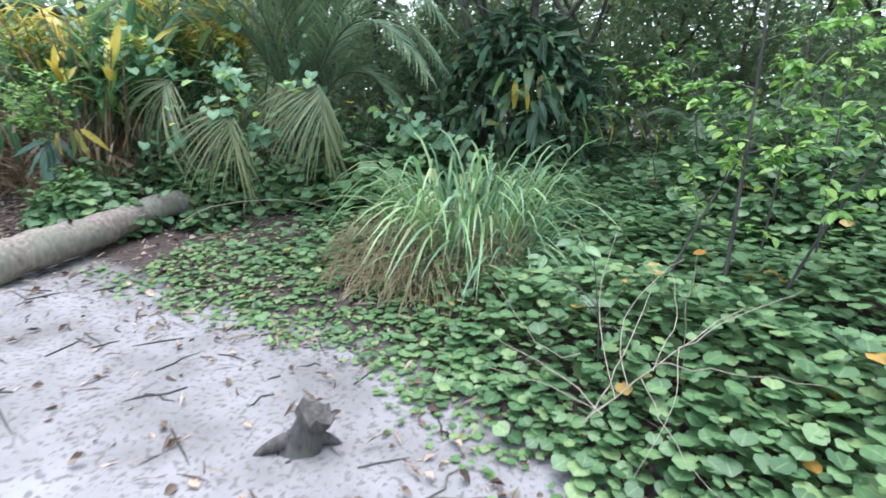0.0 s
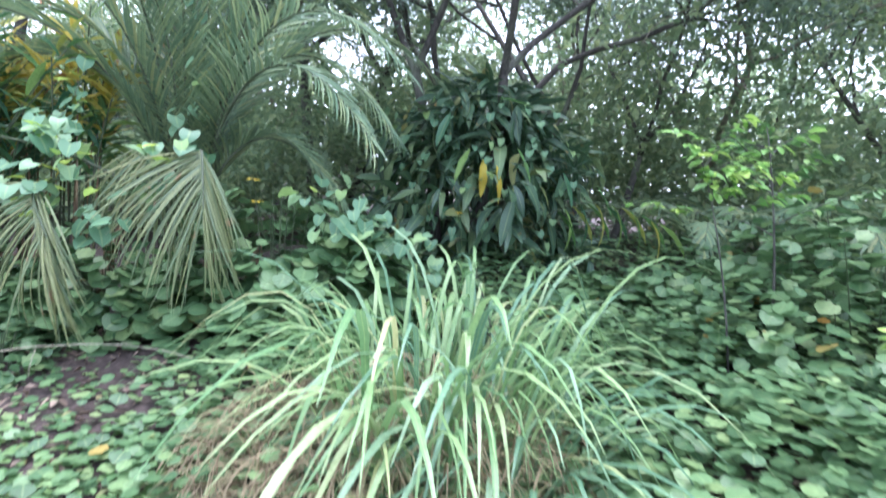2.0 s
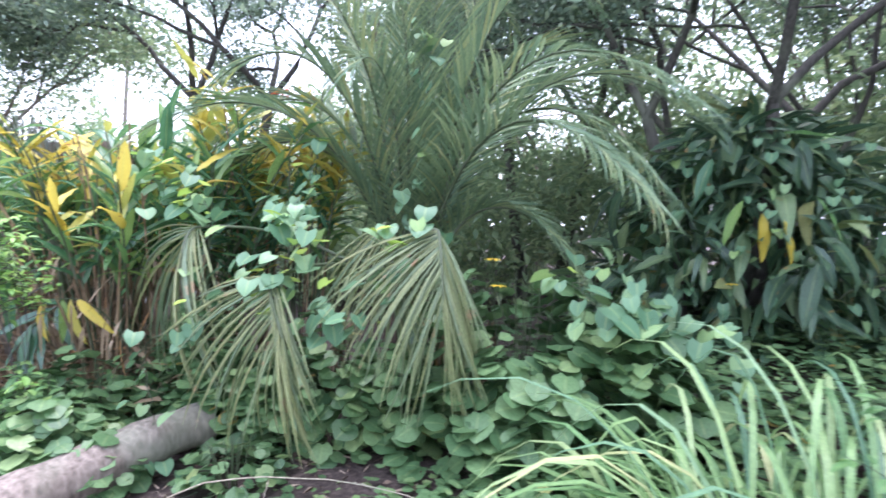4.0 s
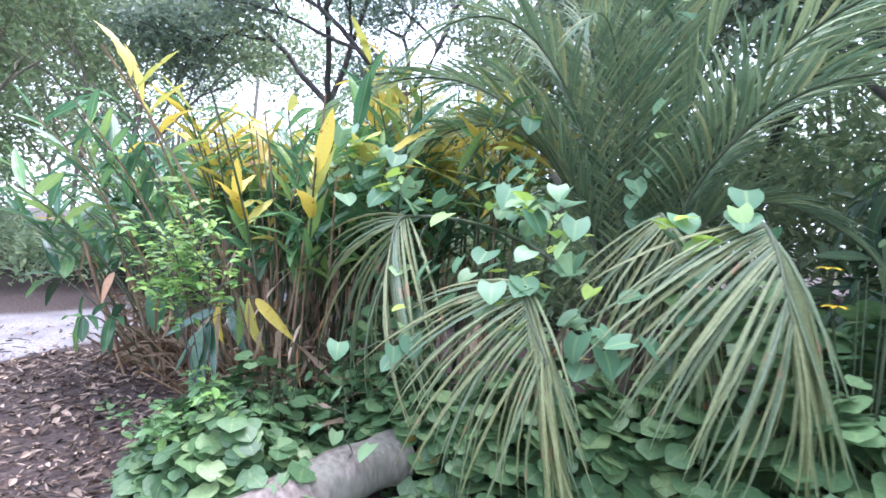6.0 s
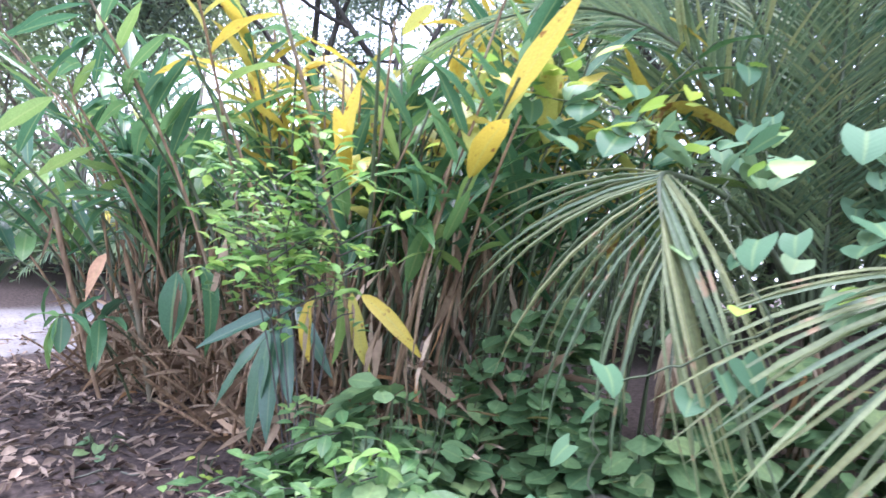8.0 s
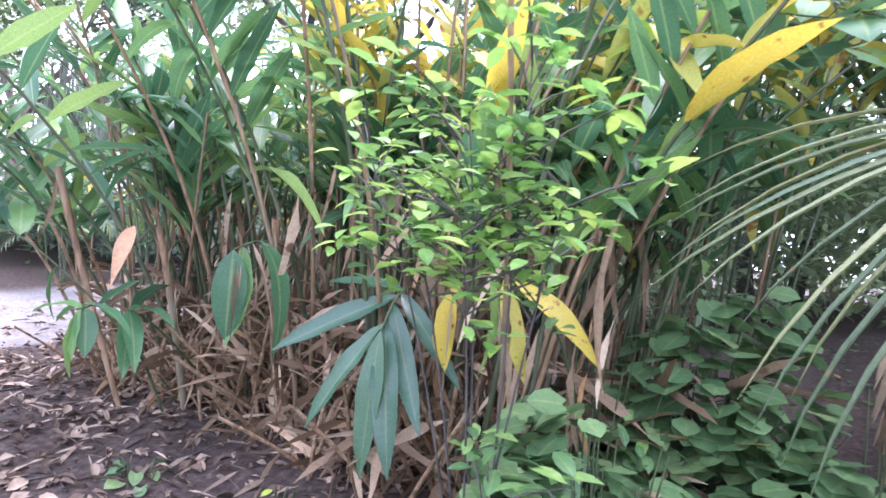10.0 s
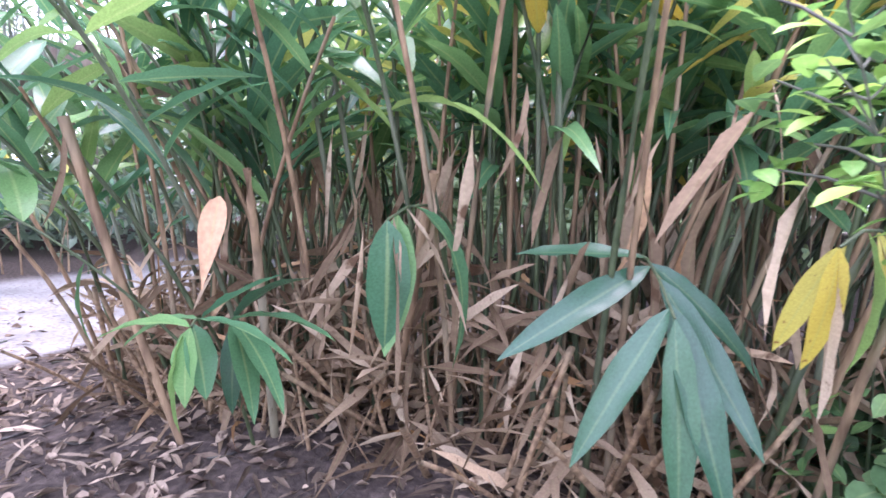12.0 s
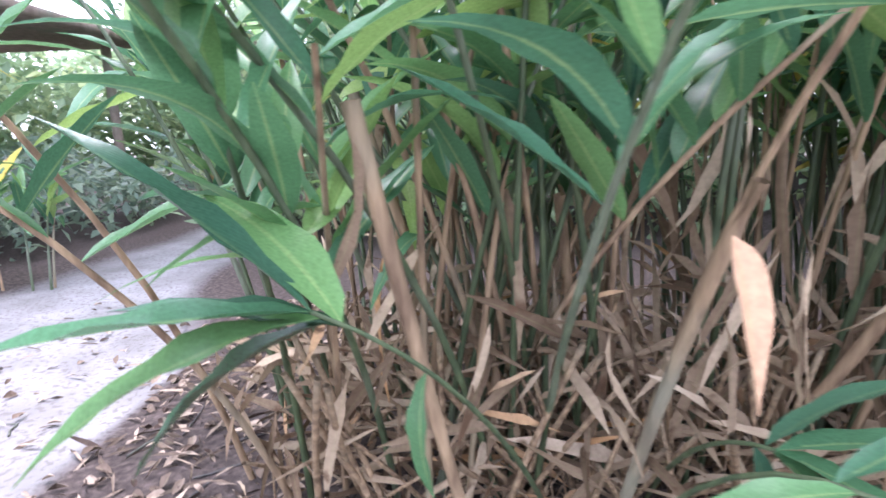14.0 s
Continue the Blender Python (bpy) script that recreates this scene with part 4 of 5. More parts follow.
gz = lambda x, y: float(ground_z(x, y))
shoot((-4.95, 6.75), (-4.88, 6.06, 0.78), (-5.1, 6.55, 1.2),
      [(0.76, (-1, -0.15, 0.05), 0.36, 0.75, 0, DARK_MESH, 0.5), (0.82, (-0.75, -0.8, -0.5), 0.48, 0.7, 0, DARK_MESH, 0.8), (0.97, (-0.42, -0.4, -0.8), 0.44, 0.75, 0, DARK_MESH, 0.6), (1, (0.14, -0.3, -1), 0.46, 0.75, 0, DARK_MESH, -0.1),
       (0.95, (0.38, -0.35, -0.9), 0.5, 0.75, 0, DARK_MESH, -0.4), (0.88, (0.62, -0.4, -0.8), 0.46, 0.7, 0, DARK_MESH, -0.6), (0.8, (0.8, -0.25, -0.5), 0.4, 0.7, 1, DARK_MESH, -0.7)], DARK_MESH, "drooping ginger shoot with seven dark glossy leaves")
shoot((-4.3, 6.65), (-4.6, 6.02, 0.97), (-4.35, 6.35, 1.2),
      [(0.97, (-0.45, -0.1, -0.85), 0.27, 0.8, 1, YELLOW_MESH, 1.0), (1, (-0.05, -0.15, -1), 0.27, 0.9, 1, YELLOW_MESH, 0.5), (0.86, (0.3, -0.05, -0.9), 0.3, 0.8, 1, GINGER_MESH), (0.8, (0.4, -0.1, -1), 0.33, 0.8, 1, YELLOW_MESH, -0.9), (0.75, (0.9, -0.05, -0.3), 0.34, 0.8, 2, YELLOW_MESH, -0.8), (1, (0.05, -0.08, -1), 0.36, 0.4, 4, DRY_MESH), (0.8, (0.35, -0.1, -1), 0.38, 0.45, 2, DRY_MESH)], YELLOW_MESH, "drooping ginger shoot with torn yellow leaves")
shoot((-5.5, 6.65), (-5.62, 6.02, 0.96), (-5.5, 6.35, 1.2),
      [(1, (0.12, -0.1, -1), 0.36, 1.5, 0), (0.95, (-0.02, 0.0, -1), 0.4, 1.3, 0), (0.9, (0.6, -0.1, -0.6), 0.4, 0.7, 2, DRY_MESH), (0.85, (0.7, -0.05, -0.3), 0.42, 0.9, 3), (0.97, (0.2, -0.15, -1), 0.5, 0.5, 4, DRY_MESH), (0.97, (0.3, -0.12, -1), 0.45, 0.4, 3, DRY_MESH)], GINGER_MESH, "drooping ginger shoot with green and dry brown leaves")
shoot((-6.2, 6.15), (-5.9, 5.62, 0.7), (-6.1, 5.85, 0.75),
      [(1, (-0.7, -0.15, 0.1), 0.26, 1.2, 1), (0.97, (-0.5, -0.3, -1.2), 0.26, 1.1, 1), (1, (0.0, -0.2, -1), 0.19, 1.8, 0), (0.95, (0.4, -0.1, -0.8), 0.18, 1.8, 0), (0.9, (0.9, 0.0, 0.15), 0.3, 0.8, 1), (0.8, (0.8, 0.1, 0.6), 0.28, 0.8, 0), (0.85, (-0.9, -0.1, -0.05), 0.26, 1.0, 1)], GINGER_MESH, "low ginger shoot with bright green leaves near the path")
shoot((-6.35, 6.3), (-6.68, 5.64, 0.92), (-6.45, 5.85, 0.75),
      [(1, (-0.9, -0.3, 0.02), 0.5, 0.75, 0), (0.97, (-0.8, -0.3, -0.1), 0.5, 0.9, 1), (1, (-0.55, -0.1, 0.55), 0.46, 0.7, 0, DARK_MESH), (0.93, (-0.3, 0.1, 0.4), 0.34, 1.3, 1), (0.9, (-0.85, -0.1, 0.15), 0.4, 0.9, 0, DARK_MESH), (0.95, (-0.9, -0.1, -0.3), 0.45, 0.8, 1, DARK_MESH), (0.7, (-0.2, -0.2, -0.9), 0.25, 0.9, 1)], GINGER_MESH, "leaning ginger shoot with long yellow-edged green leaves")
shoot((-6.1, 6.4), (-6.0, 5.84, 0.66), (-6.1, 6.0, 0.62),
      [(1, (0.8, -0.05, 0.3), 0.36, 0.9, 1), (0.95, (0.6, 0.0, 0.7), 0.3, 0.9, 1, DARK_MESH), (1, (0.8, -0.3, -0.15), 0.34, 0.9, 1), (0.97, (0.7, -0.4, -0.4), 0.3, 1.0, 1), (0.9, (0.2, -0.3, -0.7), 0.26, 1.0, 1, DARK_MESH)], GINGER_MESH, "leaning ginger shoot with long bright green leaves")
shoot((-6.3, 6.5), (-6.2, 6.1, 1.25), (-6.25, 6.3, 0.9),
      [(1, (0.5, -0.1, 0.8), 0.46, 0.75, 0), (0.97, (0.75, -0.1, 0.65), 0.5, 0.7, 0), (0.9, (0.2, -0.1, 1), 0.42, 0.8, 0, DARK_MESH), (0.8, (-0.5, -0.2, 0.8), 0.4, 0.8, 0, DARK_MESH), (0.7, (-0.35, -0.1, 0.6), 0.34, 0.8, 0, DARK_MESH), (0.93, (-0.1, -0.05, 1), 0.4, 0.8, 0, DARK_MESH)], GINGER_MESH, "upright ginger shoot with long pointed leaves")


def hanging_leaf():
    tip = in_bed((-6.08, 5.87, 1.0))
    g = thing("dead_ginger_leaf", tuple(tip), "curled tan dead leaf hanging from a broken cane", "dead leaf")
    v, q, uv = leaf_shape(12, lambda s: 0.13 * max(0.04, math.sin(math.pi * s ** 0.6) ** 1.1), 0, 0.55, 0.1, 0.05)
    m = poses(tip[None], bed_way((0.05, -0.12, -0.27))[None], np.array([0.2]), 0.296)[0]
    part("blade", Build().add(v @ m[:3, :3].T + m[:3, 3], q, uv), TAN, g)
    part("broken_cane", Build().add(*tube(curve(bed_foot(-6.2, 6.25), in_bed((-6.1, 6.05, 0.8)), in_bed((-6.03, 5.92, 1.08)), 8), np.linspace(0.018, 0.014, 8), 8)), DRYCANE, g)
    for bx, by, tx, ty, tz in ((-6.5, 6.1, -6.67, 5.8, 1.22), (-6.55, 6.6, -6.95, 6.5, 1.3), (-5.85, 6.5, -5.55, 6.15, 1.1), (-6.25, 6.7, -6.35, 6.5, 1.0)):
        a, e = bed_foot(bx, by), in_bed((tx, ty, tz))
        k = thing("broken_cane", tuple(a), "dry orange-brown broken ginger cane", "dead cane", "broken canes")
        part("cane", Build().add(*tube(curve(a - [0, 0, 0.03], (a + e) / 2 * [1, 1, 0.9], e, 8), np.linspace(0.014, 0.019, 8), 8)), DRYCANE, k)
        leaf_at(k, DRY_MESH, 3, e - [0, 0, 0.05], (0.2, -0.1, -1), 0.35, 0.3, 0.5)


hanging_leaf()


# ---- shrubs and trees ----
def branch_out(b, tips, p, d, length, r, depth, droop=0.0, fork=3, spread_a=0.6, mi=0):
    """Limbs that fork and thin out; gathers the points where the leaves sit."""
    n = 5
    pts = [p]
    q, w = p.copy(), d / np.linalg.norm(d)
    for _ in range(n):
        w = w + rng.normal(0, 0.13, 3) + [0, 0, -droop]
        w /= np.linalg.norm(w)
        q = q + w * length / n
        pts.append(q)
    b.add(*tube(np.array(pts), np.linspace(r, r * 0.6, n + 1), 7 if r > 0.04 else 5), mi=mi)
    if depth == 0:
        tips += [(k, w) for k in pts[2:]]
        return
    if depth == 1:
        tips.append((pts[-1], w))
    for k in range(fork):
        side = rng.normal(0, 1, 3)
        side -= w * side.dot(w)
        side /= np.linalg.norm(side) + 1e-6
        at = pts[-1] if k < 2 else pts[rng.integers(2, n)]
        branch_out(b, tips, np.array(at), w + side * spread_a * U(0.6, 1.4), length * U(0.55, 0.8), r * 0.58, depth - 1, droop, fork, spread_a, mi)


def tree(name, x, y, h, label, r=0.14, leaf=0.12, per=14, puff=0.45, mat=HAZY_TREE, bark=BARK, trunks=1, depth=3, clear=0.4, lean=(0, 0), group="", spread_a=0.6, droop=0.0, shape=FAR_LEAF):
    z = float(ground_z(x, y)) - 0.05
    g = thing(name, (x, y, z), label, "tree", group)
    tips, wood = [], []
    for k in range(trunks):
        b = Build()
        a = k * 6.28 / trunks + 0.4
        off = np.array([np.cos(a), np.sin(a), 0]) * (0.3 if trunks > 1 else 0)
        base = np.array([x, y, z]) + off
        top = base + [lean[0] + off[0] * 2 + U(-0.2, 0.2), lean[1] + off[1] * 2, h * clear]
        pts = curve(base, (base + top) / 2 + rng.normal(0, 0.12, 3) * [1, 1, 0], top, 9)
        b.add(*tube(pts, r * (np.linspace(1, 0.7, 9) + 0.35 * np.exp(-np.linspace(0, 9, 9))), 10))
        for f in range(3 if trunks < 3 else 2):
            d = np.array([np.cos(a + f * 2.1 + U(-.5, .5)) * 0.7, np.sin(a + f * 2.1) * 0.7, 1.0])
            branch_out(b, tips, top, d, h * (1 - clear) * 0.5, r * 0.55, depth - 1, droop, 3, spread_a)
        part("trunk", b, bark, g)
    c = Build()
    p = np.array([t[0] for t in tips])
    p = np.repeat(p, per, 0) + rng.normal(0, puff, (len(p) * per, 3)) * [1, 1, 0.8]
    n = len(p)
    scatter(c, shape, poses(p, headings(U(0, 6.28, n), U(-1.0, 0.5, n)), U(-0.8, 0.8, n), leaf * U(0.6, 1.3, n)))
    part("crown", c, mat, g, kind="stuff")
    return g


def sapling(x, y, tx, ty, tz, label, n=70, size=0.07, mat=SHRUB, r=0.009, shape=OVAL, low=0.35, name="sapling"):
    """A thin bent stem with side twigs and small leaves."""
    z = float(ground_z(x, y))
    g = thing(name, (x, y, z), label, "sapling")
    b, c, twigs = Build(), Build(), []
    pts = curve((x, y, z), ((x * 2 + tx) / 3, (y * 2 + ty) / 3, z + (tz - z) * 0.6), (tx, ty, tz), 10)
    b.add(*tube(pts, np.linspace(r, r * 0.35, 10), 6))
    for k in range(9):
        t = U(low, 1)
        p = np.array([np.interp(t, np.linspace(0, 1, 10), pts[:, i]) for i in range(3)])
        a, ln = U(0, 6.28), U(0.15, 0.5)
        e = p + [math.cos(a) * ln, math.sin(a) * ln, U(0.0, 0.35)]
        tw = curve(p, (p + e) / 2 + [0, 0, 0.05], e, 5)
        twigs.append(Build().add(*tube(tw, np.linspace(r * 0.4, r * 0.15, 5), 4)))
        m = max(2, n // 9)
        s = U(0.2, 1.05, m)
        q = np.stack([np.interp(s, np.linspace(0, 1, 5), tw[:, i]) for i in range(3)], -1) + rng.normal(0, 0.012, (m, 3))
        scatter(c, shape, poses(q, headings(a + rng.normal(0, 0.9, m), U(-0.5, 0.4, m)), U(-0.5, 0.5, m), size * U(0.6, 1.2, m)))
    part("stem", b, BARK, g)
    for tw in twigs:
        part("twig", tw, BARK, g)
    part("foliage", c, mat, g, kind="stuff")
    return g


def leafy_shrub(x, y, stems, label, leaf=0.072, lime=0.85, low0=0.5):
    """Several upright stems with whorls of oval leaves: dark below, lime at the tips."""
    z = float(ground_z(x, y))
    g = thing("leafy_shrub", (x, y, z), label, "shrub")
    b, low, top = Build(), Build(), Build()
    for tx, ty, tz in stems:
        pts = curve((x + U(-.08, .08), y + U(-.08, .08), z), (x * 0.5 + tx * 0.5, y * 0.5 + ty * 0.5, z + (tz - z) * 0.7), (tx, ty, tz), 10)
        b.add(*tube(pts, np.linspace(0.0045, 0.002, 10), 5))
        for k in range(8):
            t = low0 + (1 - low0) * (k + 1) / 8
            p = np.array([np.interp(t, np.linspace(0, 1, 10), pts[:, i]) for i in range(3)])
            tw = []
            for _ in range(2 if k < 7 else 1):
                a, ln = U(0, 6.28), U(0.05, 0.2)
                e = p + [math.cos(a) * ln, math.sin(a) * ln, U(0.02, 0.14)]
                b.add(*tube(np.array([p, (p + e) / 2 + [0, 0, 0.01], e]), [0.003, 0.003, 0.002], 4))
                tw.append(e)
            for e in tw:
                m = 7
                q = e + rng.normal(0, 0.03, (m, 3))
                scatter(top if t > 0.58 and U(0, 1) < lime else low, OVAL, poses(q, headings(np.arange(m) * 2.4 + U(0, 6), U(-0.35, 0.65, m)), U(-0.4, 0.4, m), leaf * U(0.7, 1.25, m)))
    part("stem", b, BARK, g, kind="stuff")
    part("foliage", low, SHRUB, g, "dark green lower leaves", "stuff")
    if top.count:
        part("foliage", top, LIME, g, "lime green young leaves", "stuff")


leafy_shrub(-4.05, 5.6, [(-4.12, 5.3, 1.5), (-4.0, 5.35, 1.62), (-4.3, 5.38, 1.32), (-3.9, 5.4, 1.35), (-4.45, 5.4, 1.45), (-4.1, 5.25, 1.3)], "leafy shrub with dark leaves and lime green tips", 0.068, 0.85, 0.62)
leafy_shrub(-3.85, 5.5, [(-3.9, 5.2, 0.5), (-3.7, 5.25, 0.62), (-4.1, 5.2, 0.4), (-3.6, 5.3, 0.5), (-4.0, 5.35, 0.6)], "low leafy shrub with pointed green leaves", 0.08, 0.05, 0.2)

sapling(2.3, 4.05, 2.15, 4.0, 2.7, "thin dark sapling rising from the ground cover", 240, 0.084, LIME, 0.015)
sapling(2.55, 4.0, 2.95, 3.7, 1.9, "thin leaning sapling with bright leaves", 96, 0.090, LIME, 0.011)
sapling(1.9, 4.2, 2.6, 4.1, 2.1, "thin bent sapling with sparse leaves", 176, 0.078, LIME, 0.01)
sapling(2.6, 4.4, 2.55, 4.3, 2.5, "thin upright sapling with yellow-green leaves", 224, 0.090, LIME, 0.008)
sapling(3.1, 4.7, 2.8, 4.4, 2.3, "sapling with narrow green leaves", 160, 0.08, SHRUB, 0.01)
sapling(2.3, 5.9, 1.75, 5.7, 2.05, "arching sapling with yellow-green leaves at its tip", 176, 0.090, LIME, 0.008, low=0.7)
sapling(2.7, 6.2, 2.3, 6.0, 2.1, "shrubby sapling with small grey-green leaves", 240, 0.07, SHRUB, 0.012)
sapling(1.5, 3.3, 1.35, 3.2, 1.05, "small leafy sapling above the ground cover", 60, 0.09, COVER, 0.006)
sapling(0.75, 5.6, 0.7, 5.5, 0.95, "slender weed with narrow green leaves", 60, 0.08, SHRUB, 0.005)

# dark mound of broad leaves round the foot of the tree
def leafy_mound():
    g = thing("broad_leaved_mound", (0.6, 9.6, gz(0.6, 9.6)), "dark mound of broad drooping leaves round the tree foot", "shrub")
    b = Build()
    n = 1500
    a, t = U(0, 6.28, n), U(0, 1, n)
    z0 = gz(0.6, 9.6)
    r = 1.25 * np.sqrt(np.clip(1.02 - t ** 2.2, 0.05, 1)) * U(0.6, 1.1, n) * (0.85 + 0.3 * np.sin(a * 3 + t * 5) * np.cos(a * 5 - t * 7))
    p = np.stack([0.6 + 1.15 * r * np.cos(a), 9.6 + r * np.sin(a), z0 + 0.1 + 2.25 * t], -1)
    k = rng.integers(0, 3, n)
    for c in range(3):
        i = k == c
        scatter(b, LANCE_LOW[c], poses(p[i], headings(a[i] + rng.normal(0, 0.6, i.sum()), U(-1.3, 0.9, i.sum())), U(-0.8, 0.8, i.sum()), U(0.25, 0.55, i.sum()), U(0.7, 1.1, i.sum())))
    part("leaves", b, [leaf_mat("mound_leaf", [(0, (0.03, 0.075, 0.035)), (0.75, (0.055, 0.13, 0.05)), (0.96, (0.14, 0.23, 0.08)), (1, (0.3, 0.28, 0.1))], 0.4, 0.2, 0.25, 12)], g, kind="stuff")
    v = Build()
    m = 300
    a = U(0, 6.28, m)
    p = np.stack([0.6 + 1.4 * np.cos(a) * U(0.8, 1.05, m), 9.6 + 1.25 * np.sin(a) * U(0.8, 1.05, m), z0 + U(0, 2.0, m)], -1)
    scatter(v, HEART, poses(p, headings(a + rng.normal(0, 0.6, m), U(-1.4, -0.4, m)), U(-0.4, 0.4, m), U(0.06, 0.1, m)))
    part("vine_leaves", v, VINE, g, "blue-green vine leaves", "stuff")
    pale = thing("ginger_shoot", (1.0, 8.9, gz(1.0, 8.9)), "arching shoot with pale yellow-green leaves beside the mound", "ginger plant", "drooping ginger shoots")
    pts = curve((0.95, 9.0, gz(1, 8.9)), (1.4, 8.7, 2.0), (2.6, 8.6, 1.45), 10)
    part("stem", Build().add(*tube(pts, 0.008, 5)), CANE, pale)
    for c in range(13):
        t = 0.45 + 0.55 * c / 12
        q = [np.interp(t, np.linspace(0, 1, 10), pts[:, i]) for i in range(3)]
        leaf_at(pale, YELLOW_MESH if c % 3 == 2 else GINGER_MESH, 1 + c % 2, q, (0.7 + 0.4 * c / 12, -0.4 if c % 2 else -0.1, -0.9 if c % 2 else -0.55), 0.5, 0.2, 0.9)
    for q, d in (((0.6, 8.45, 1.95), (0.1, -0.2, -1)), ((0.75, 8.4, 1.9), (0.25, -0.2, -1)), ((0.45, 8.4, 2.05), (-0.4, -0.3, -0.9)), ((0.95, 8.4, 2.1), (0.5, -0.3, -0.8)), ((0.7, 8.4, 2.6), (0.8, -0.4, -0.1)), ((0.2, 8.4, 2.4), (-0.3, -0.4, -0.8)), ((1.5, 8.6, 1.9), (0.4, -0.4, -0.9)), ((1.9, 8.7, 1.8), (0.6, -0.3, -0.8))):
        leaf_at(pale, YELLOW_MESH if d[2] == -1 else GINGER_MESH, 0, q, d, 0.42, 0.1, 1.1)


leafy_mound()


# ---- things by the path ----
def dead_branch(name, runs, label, category, mat=TWIG):
    base = runs[0][0]
    g = thing(name, base, label, category)
    for a, b_, c, r in runs:
        part("branch", Build().add(*tube(curve(a, b_, c, 10) + rng.normal(0, 0.006, (10, 3)), np.linspace(r, r * 0.45, 10) * 0.5, 6)), mat, g)
    return g


dead_branch("dead_branch", [((1.33, 2.55, 0.46), (1.5, 2.65, 0.6), (2.0, 3.0, 0.88), 0.009), ((1.38, 2.58, 0.5), (1.5, 2.7, 0.75), (1.6, 2.9, 0.98), 0.008), ((1.4, 2.5, 0.56), (1.2, 2.8, 0.6), (0.85, 3.1, 0.55), 0.006),
                            ((1.55, 2.65, 0.66), (1.6, 2.3, 0.6), (1.75, 2.2, 0.5), 0.005), ((1.7, 2.75, 0.75), (1.7, 2.5, 0.7), (1.5, 2.3, 0.45), 0.005), ((1.6, 2.7, 0.7), (1.9, 2.6, 0.75), (2.3, 2.7, 0.7), 0.005), ((1.45, 2.55, 0.6), (1.3, 3.0, 0.9), (1.5, 3.3, 1.15), 0.005), ((1.5, 2.6, 0.62), (1.4, 2.9, 0.85), (1.75, 3.1, 1.05), 0.006), ((1.6, 2.68, 0.68), (1.75, 2.9, 0.9), (1.7, 3.05, 0.98), 0.005), ((1.4, 2.6, 0.52), (1.1, 2.65, 0.6), (0.85, 2.85, 0.5), 0.005), ((1.7, 2.76, 0.75), (1.95, 2.8, 0.95), (2.2, 2.95, 1.0), 0.005)],
            "dead grey forked branch lying on the ground cover", "branch")
dead_branch("thorny_twig", [((-2.3, 5.05, 0.38), (-1.7, 5.25, 0.75), (-0.9, 5.3, 0.6), 0.008), ((-1.7, 5.18, 0.6), (-1.66, 5.1, 0.56), (-1.62, 5.05, 0.5), 0.004), ((-1.3, 5.26, 0.65), (-1.22, 5.2, 0.68), (-1.15, 5.16, 0.7), 0.004), ((-2.05, 5.1, 0.45), (-2.1, 5.0, 0.5), (-2.12, 4.95, 0.56), 0.004)],
            "long pale thorny twig stretched over the undergrowth", "twig")
dead_branch("dry_stem", [((1.35, 3.1, 0.5), (1.2, 2.95, 0.45), (0.9, 3.3, 0.75), 0.006), ((1.9, 3.2, 0.3), (1.8, 3.1, 0.8), (1.78, 3.0, 1.1), 0.006)], "thin bare stems standing in the cover", "stem")


def flowers():
    for k, (x, y, z) in enumerate(((-1.08, 6.4, 1.56), (-1.05, 6.42, 1.4), (0.4, 8.3, 1.35))):
        g = thing("yellow_flower", (x, y, z - 0.35), "small yellow flower on a thin stalk", "flower", "yellow flowers in the vines")
        part("stalk", Build().add(*tube(curve((x + 0.05, y + 0.1, z - 0.35), (x, y + 0.05, z - 0.1), (x, y, z), 5), 0.003, 4)), CANE, g)
        b = Build()
        n = 7
        scatter(b, OVAL, poses(np.tile([[x, y, z]], (n, 1)), headings(np.arange(n) * 0.9, np.full(n, 0.15)), np.zeros(n), 0.055))
        part("petals", b, FLOWER, g)
    g = thing("ginger_flower", (-3.87, 7.8, 2.75), "orange-red ginger flower among golden leaves", "flower")
    part("stalk", Build().add(*tube(curve((-3.87, 7.85, 2.7), (-3.87, 7.83, 2.9), (-3.87, 7.8, 3.02), 5), 0.006, 5)), CANE, g)
    b = Build()
    scatter(b, OVAL, poses(np.tile([[-3.87, 7.8, 3.03]], (12, 1)) + rng.normal(0, 0.02, (12, 3)), headings(np.arange(12) * 0.9, U(0, 1.2, 12)), np.zeros(12), 0.1))
    part("petals", b, RED, g)


flowers()


def shelter():
    """The low eave of a wooden shelter beyond the path."""
    g = thing("wooden_shelter", (-15.0, 14.0, 0), "weathered wooden shelter with a low boarded roof", "shelter")

    def box(a, b_):
        (x0, y0, z0), (x1, y1, z1) = a, b_
        return Build().add([(x0, y0, z0), (x1, y0, z0), (x1, y1, z0), (x0, y1, z0), (x0, y0, z1), (x1, y0, z1), (x1, y1, z1), (x0, y1, z1)],
                           [(0, 3, 2, 1), (4, 5, 6, 7), (0, 1, 5, 4), (1, 2, 6, 5), (2, 3, 7, 6), (3, 0, 4, 7)])
    part("roof", box((-18.5, 12.0, 3.3), (-13.0, 16.0, 3.45)), GREYWOOD, g)
    part("fascia", box((-18.5, 11.9, 2.95), (-13.0, 11.98, 3.4)), GREYWOOD, g, "tan fascia board")
    for x, y in ((-17.8, 12.4), (-13.6, 12.4), (-13.6, 15.6), (-17.8, 15.6)):
        part("post", Build().add(*tube(np.array([[x, y, -0.1], [x, y, 1.7], [x, y, 3.3]]), 0.09, 8)), GREYWOOD, g)


shelter()

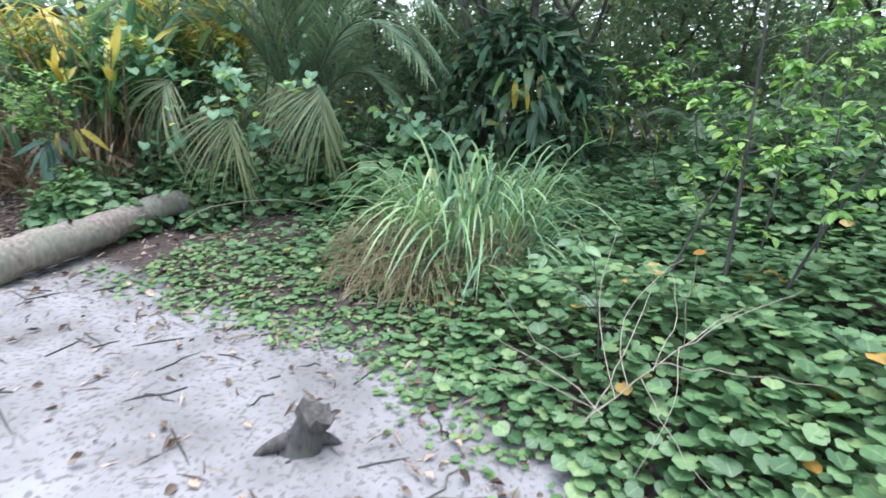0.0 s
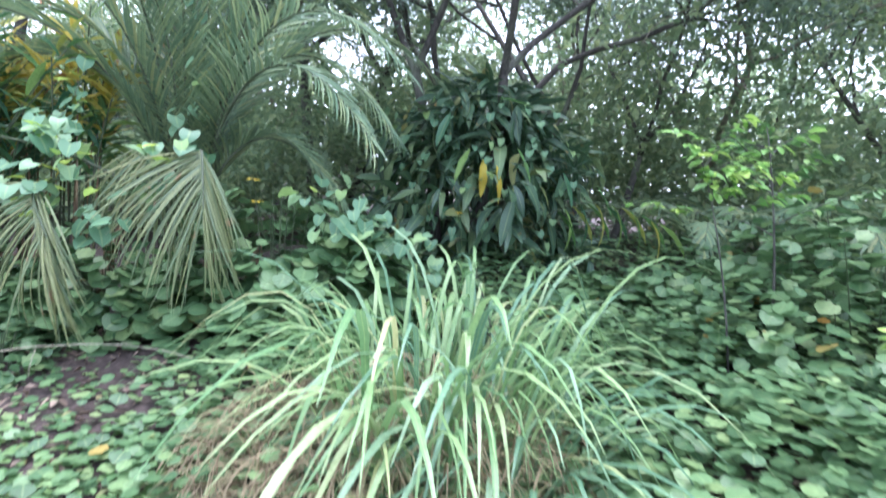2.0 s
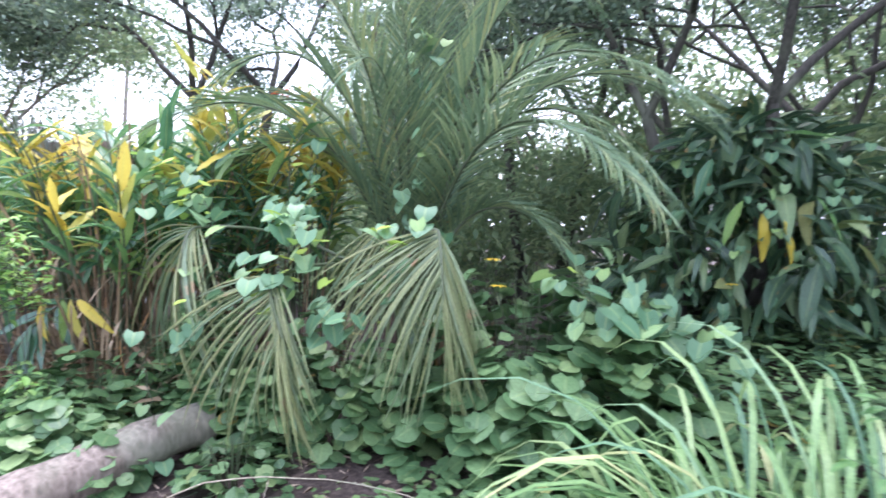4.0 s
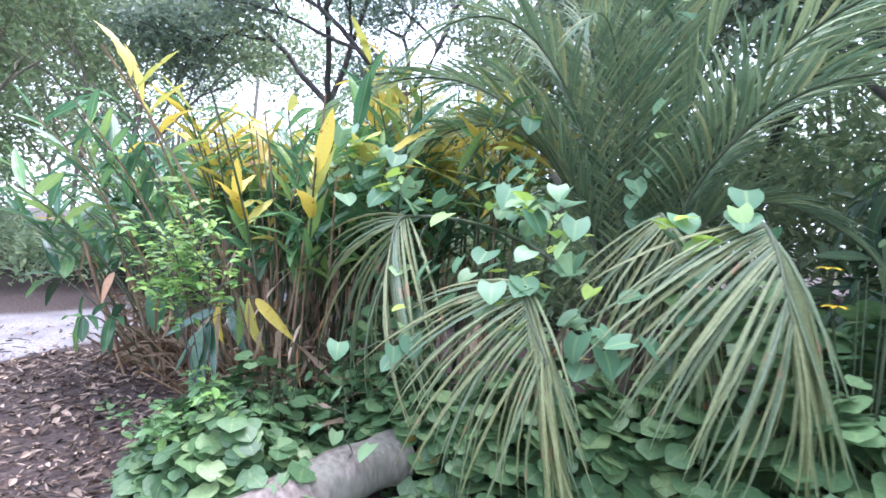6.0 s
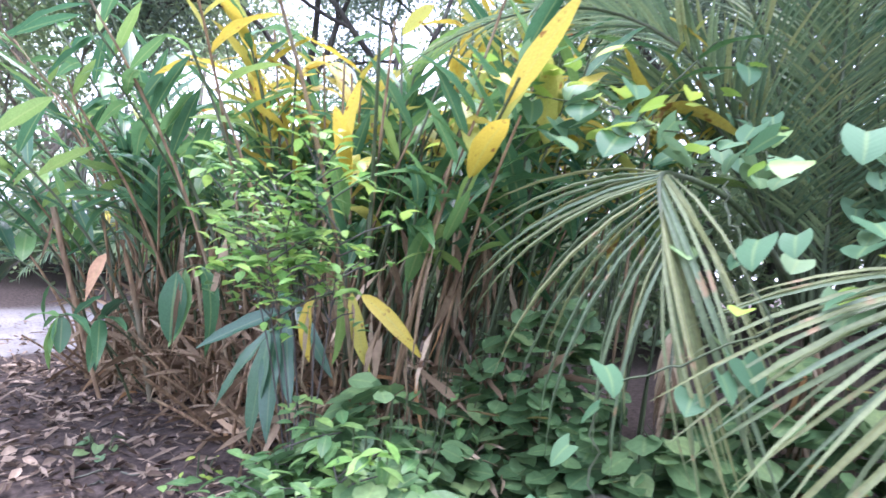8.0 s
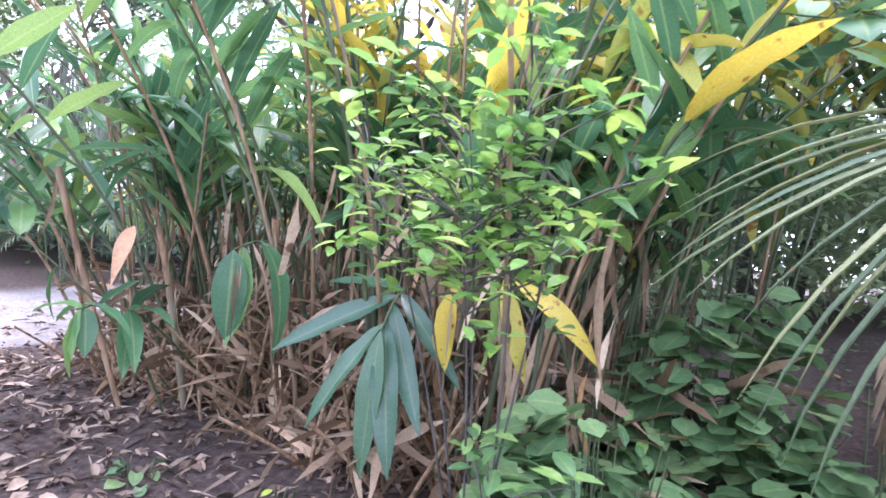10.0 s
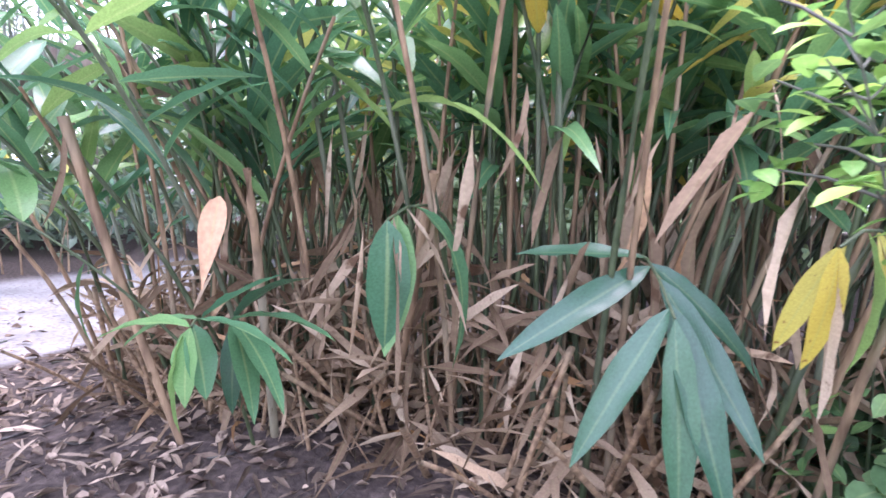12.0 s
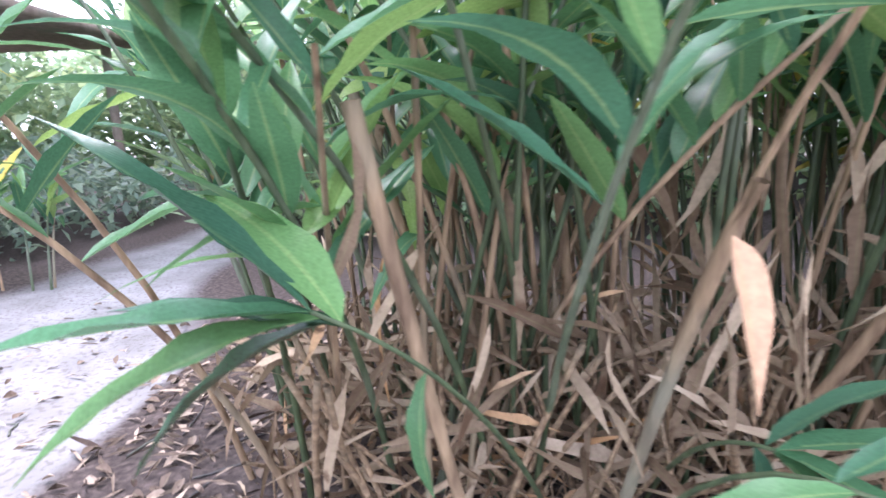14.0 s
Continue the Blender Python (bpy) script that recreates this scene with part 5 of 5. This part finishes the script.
# ---- woods ----
tree("broad_crowned_tree", 0.35, 10.1, 8.0, "dark broad-crowned tree with several trunks", 0.09, 0.085, 160, 0.45, HAZY_TREE, BARK, 4, 3, 0.3, spread_a=0.95)
tree("broad_crowned_tree", 2.6, 11.4, 7.0, "dark broad-crowned tree with dense small leaves", 0.07, 0.085, 130, 0.45, HAZY_TREE, BARK, 2, 3, 0.28, spread_a=0.95)
tree("broad_crowned_tree", -2.2, 13.0, 9.5, "dark broad-crowned tree with dense small leaves", 0.11, 0.12, 80, 0.45, HAZY_TREE, BARK, 2, 3, 0.32, spread_a=0.9)
tree("broad_crowned_tree", -9.6, 13.0, 10.0, "dark broad-crowned tree behind the ginger", 0.14, 0.13, 150, 0.45, HAZY_TREE, BARK, 2, 3, 0.45, spread_a=0.8)
for k, (x, y, h) in enumerate(((4.9, 13.0, 7.0), (7.5, 11.0, 6.5), (9.5, 8.5, 6.5), (7.0, 15.5, 9.0), (11.5, 13.5, 9.0), (10.5, 4.5, 6.5), (3.0, 16.5, 10.0), (14, 8, 9), (-0.5, 17, 10))):
    tree("woodland_tree", x, y, h, "leafy green woodland tree behind the clearing", 0.1, 0.15, 26, 0.5, HAZY_FAR, PALEBARK if k % 2 == 0 else BARK, 1, 4, 0.2, group="woodland trees", spread_a=0.8)
for k, (x, y, h) in enumerate(((-5.4, 15.0, 8.5), (-16.0, 10.6, 8.5), (-18.5, 11.8, 9.0), (-22, 12.0, 10.0), (-24, 8, 10.0), (-13.0, 20, 6.2), (-10.5, 22, 7.0), (-27, 13, 11), (-17.0, 7.6, 8.5), (-15.5, 5.0, 7.5), (-6.0, 19.5, 9.5), (-3.5, 18.0, 10))):
    tree("path_tree", x, y, h, "slender pale-barked tree with green leaves paled for haze beyond the path", 0.1, 0.17, 34, 0.5, HAZY_FAR, PALEBARK, 1, 4, 0.3, group="trees beyond the path", spread_a=0.65)
tree("tall_palm_tree", -24.5, 21.0, 10.4, "tall thin tree with a small round crown above the woods", 0.12, 0.3, 16, 0.5, HAZY_FAR, PALEBARK, 1, 2, 0.85, spread_a=1.2)


def understory(x0, x1, y0, y1, n, z1, mat, label, size=0.16, lumps=1.3, shape=SMALL):
    """Far brush too dense to count."""
    b = Build()
    x, y = U(x0, x1, n), U(y0, y1, n)
    h = z1 * (0.45 + 0.55 * np.abs(np.sin(x * lumps + 0.7 * y) * np.cos(y * lumps * 0.8 + 0.3 * x)))
    p = np.stack([x, y, ground_z(x, y) + h * U(0, 1, n) ** 0.6], -1)
    scatter(b, shape, poses(p, headings(U(0, 6.28, n), U(-1.0, 0.5, n)), U(-0.6, 0.6, n), size * U(0.6, 1.4, n)))
    return alone("woodland_brush", b, mat, ((x0 + x1) / 2, (y0 + y1) / 2, 0), label, "brush", "stuff")


understory(-3.5, 9.5, 10.8, 16, 32000, 4.2, HAZY_FAR, "dark woodland brush behind the clearing", 0.17)
understory(4.8, 10.5, 4.5, 11, 14000, 2.3, HAZY_FAR, "green woodland brush beside the clearing", 0.14)
understory(-9.8, -3.2, 11.0, 15.5, 14000, 3.2, HAZY_FAR, "green brush behind the ginger", 0.17)
understory(-25, -12.6, 2.5, 10.3, 12000, 1.9, HAZY_FAR, "green brush along the far side of the path", 0.18)
understory(-24, -11.5, 10.2, 15.5, 10000, 1.6, HAZY_TREE, "dark low brush beyond the path", 0.2)
understory(-8, 16, 20, 26, 9000, 8, HAZY_FAR, "far wall of woodland leaves", 0.5, 0.5)
understory(-32, -8, 22, 28, 14000, 7.0, HAZY_FAR, "far wall of woodland leaves", 0.5, 0.5)
understory(15, 20, -8, 22, 7000, 8.0, HAZY_FAR, "far wall of woodland leaves", 0.5, 0.5)
understory(-34, -27, -8, 24, 7000, 8.0, HAZY_FAR, "far wall of woodland leaves", 0.5, 0.5)
understory(-26, 14, -16, -10, 9000, 8.0, HAZY_FAR, "wall of woodland leaves behind the path", 0.5, 0.5)


def cut_palms():
    """Low dark palms in the shade of the wood."""
    for x, y, s in ((3.6, 9.6, 1.0), (5.0, 9.0, 1.1), (4.3, 10.6, 1.2), (-12.6, 9.8, 1.0), (-14.5, 9.6, 1.1)):
        z = gz(x, y)
        g = thing("low_palm", (x, y, z), "low dark green palm in the shade", "palm", "low palms")
        for k in range(9):
            a = k * 0.7 + x
            d = np.array([math.cos(a), math.sin(a), 0])
            o = np.array([x, y, z])
            frond(g, curve(o, o + d * 0.3 * s + [0, 0, 1.3 * s], o + d * 1.2 * s + [0, 0, U(0.2, 0.9) * s], 8), 20, 0.42 * s, 0.8, 0.35, PALM, LEAFLET, 1.8, 0.01, "", 0.25, 0.2)


cut_palms()


def moss():
    g = thing("hanging_moss", (-14.5, 10.8, 2.0), "pale grey moss hanging from the branches", "moss", kind="stuff")
    b = Build()
    for _ in range(160):
        p = np.array([U(-15.6, -13.2), U(10.6, 11.6), U(2.4, 4.0)])
        e = p + [U(-0.1, 0.1), U(-0.1, 0.1), -U(0.6, 1.5)]
        b.add(*tube(curve(p, (p + e) / 2 + rng.normal(0, 0.05, 3), e, 5), [0.012, 0.02, 0.018, 0.012, 0.003], 4))
    part("strands", b, MOSS, g, kind="stuff")


moss()
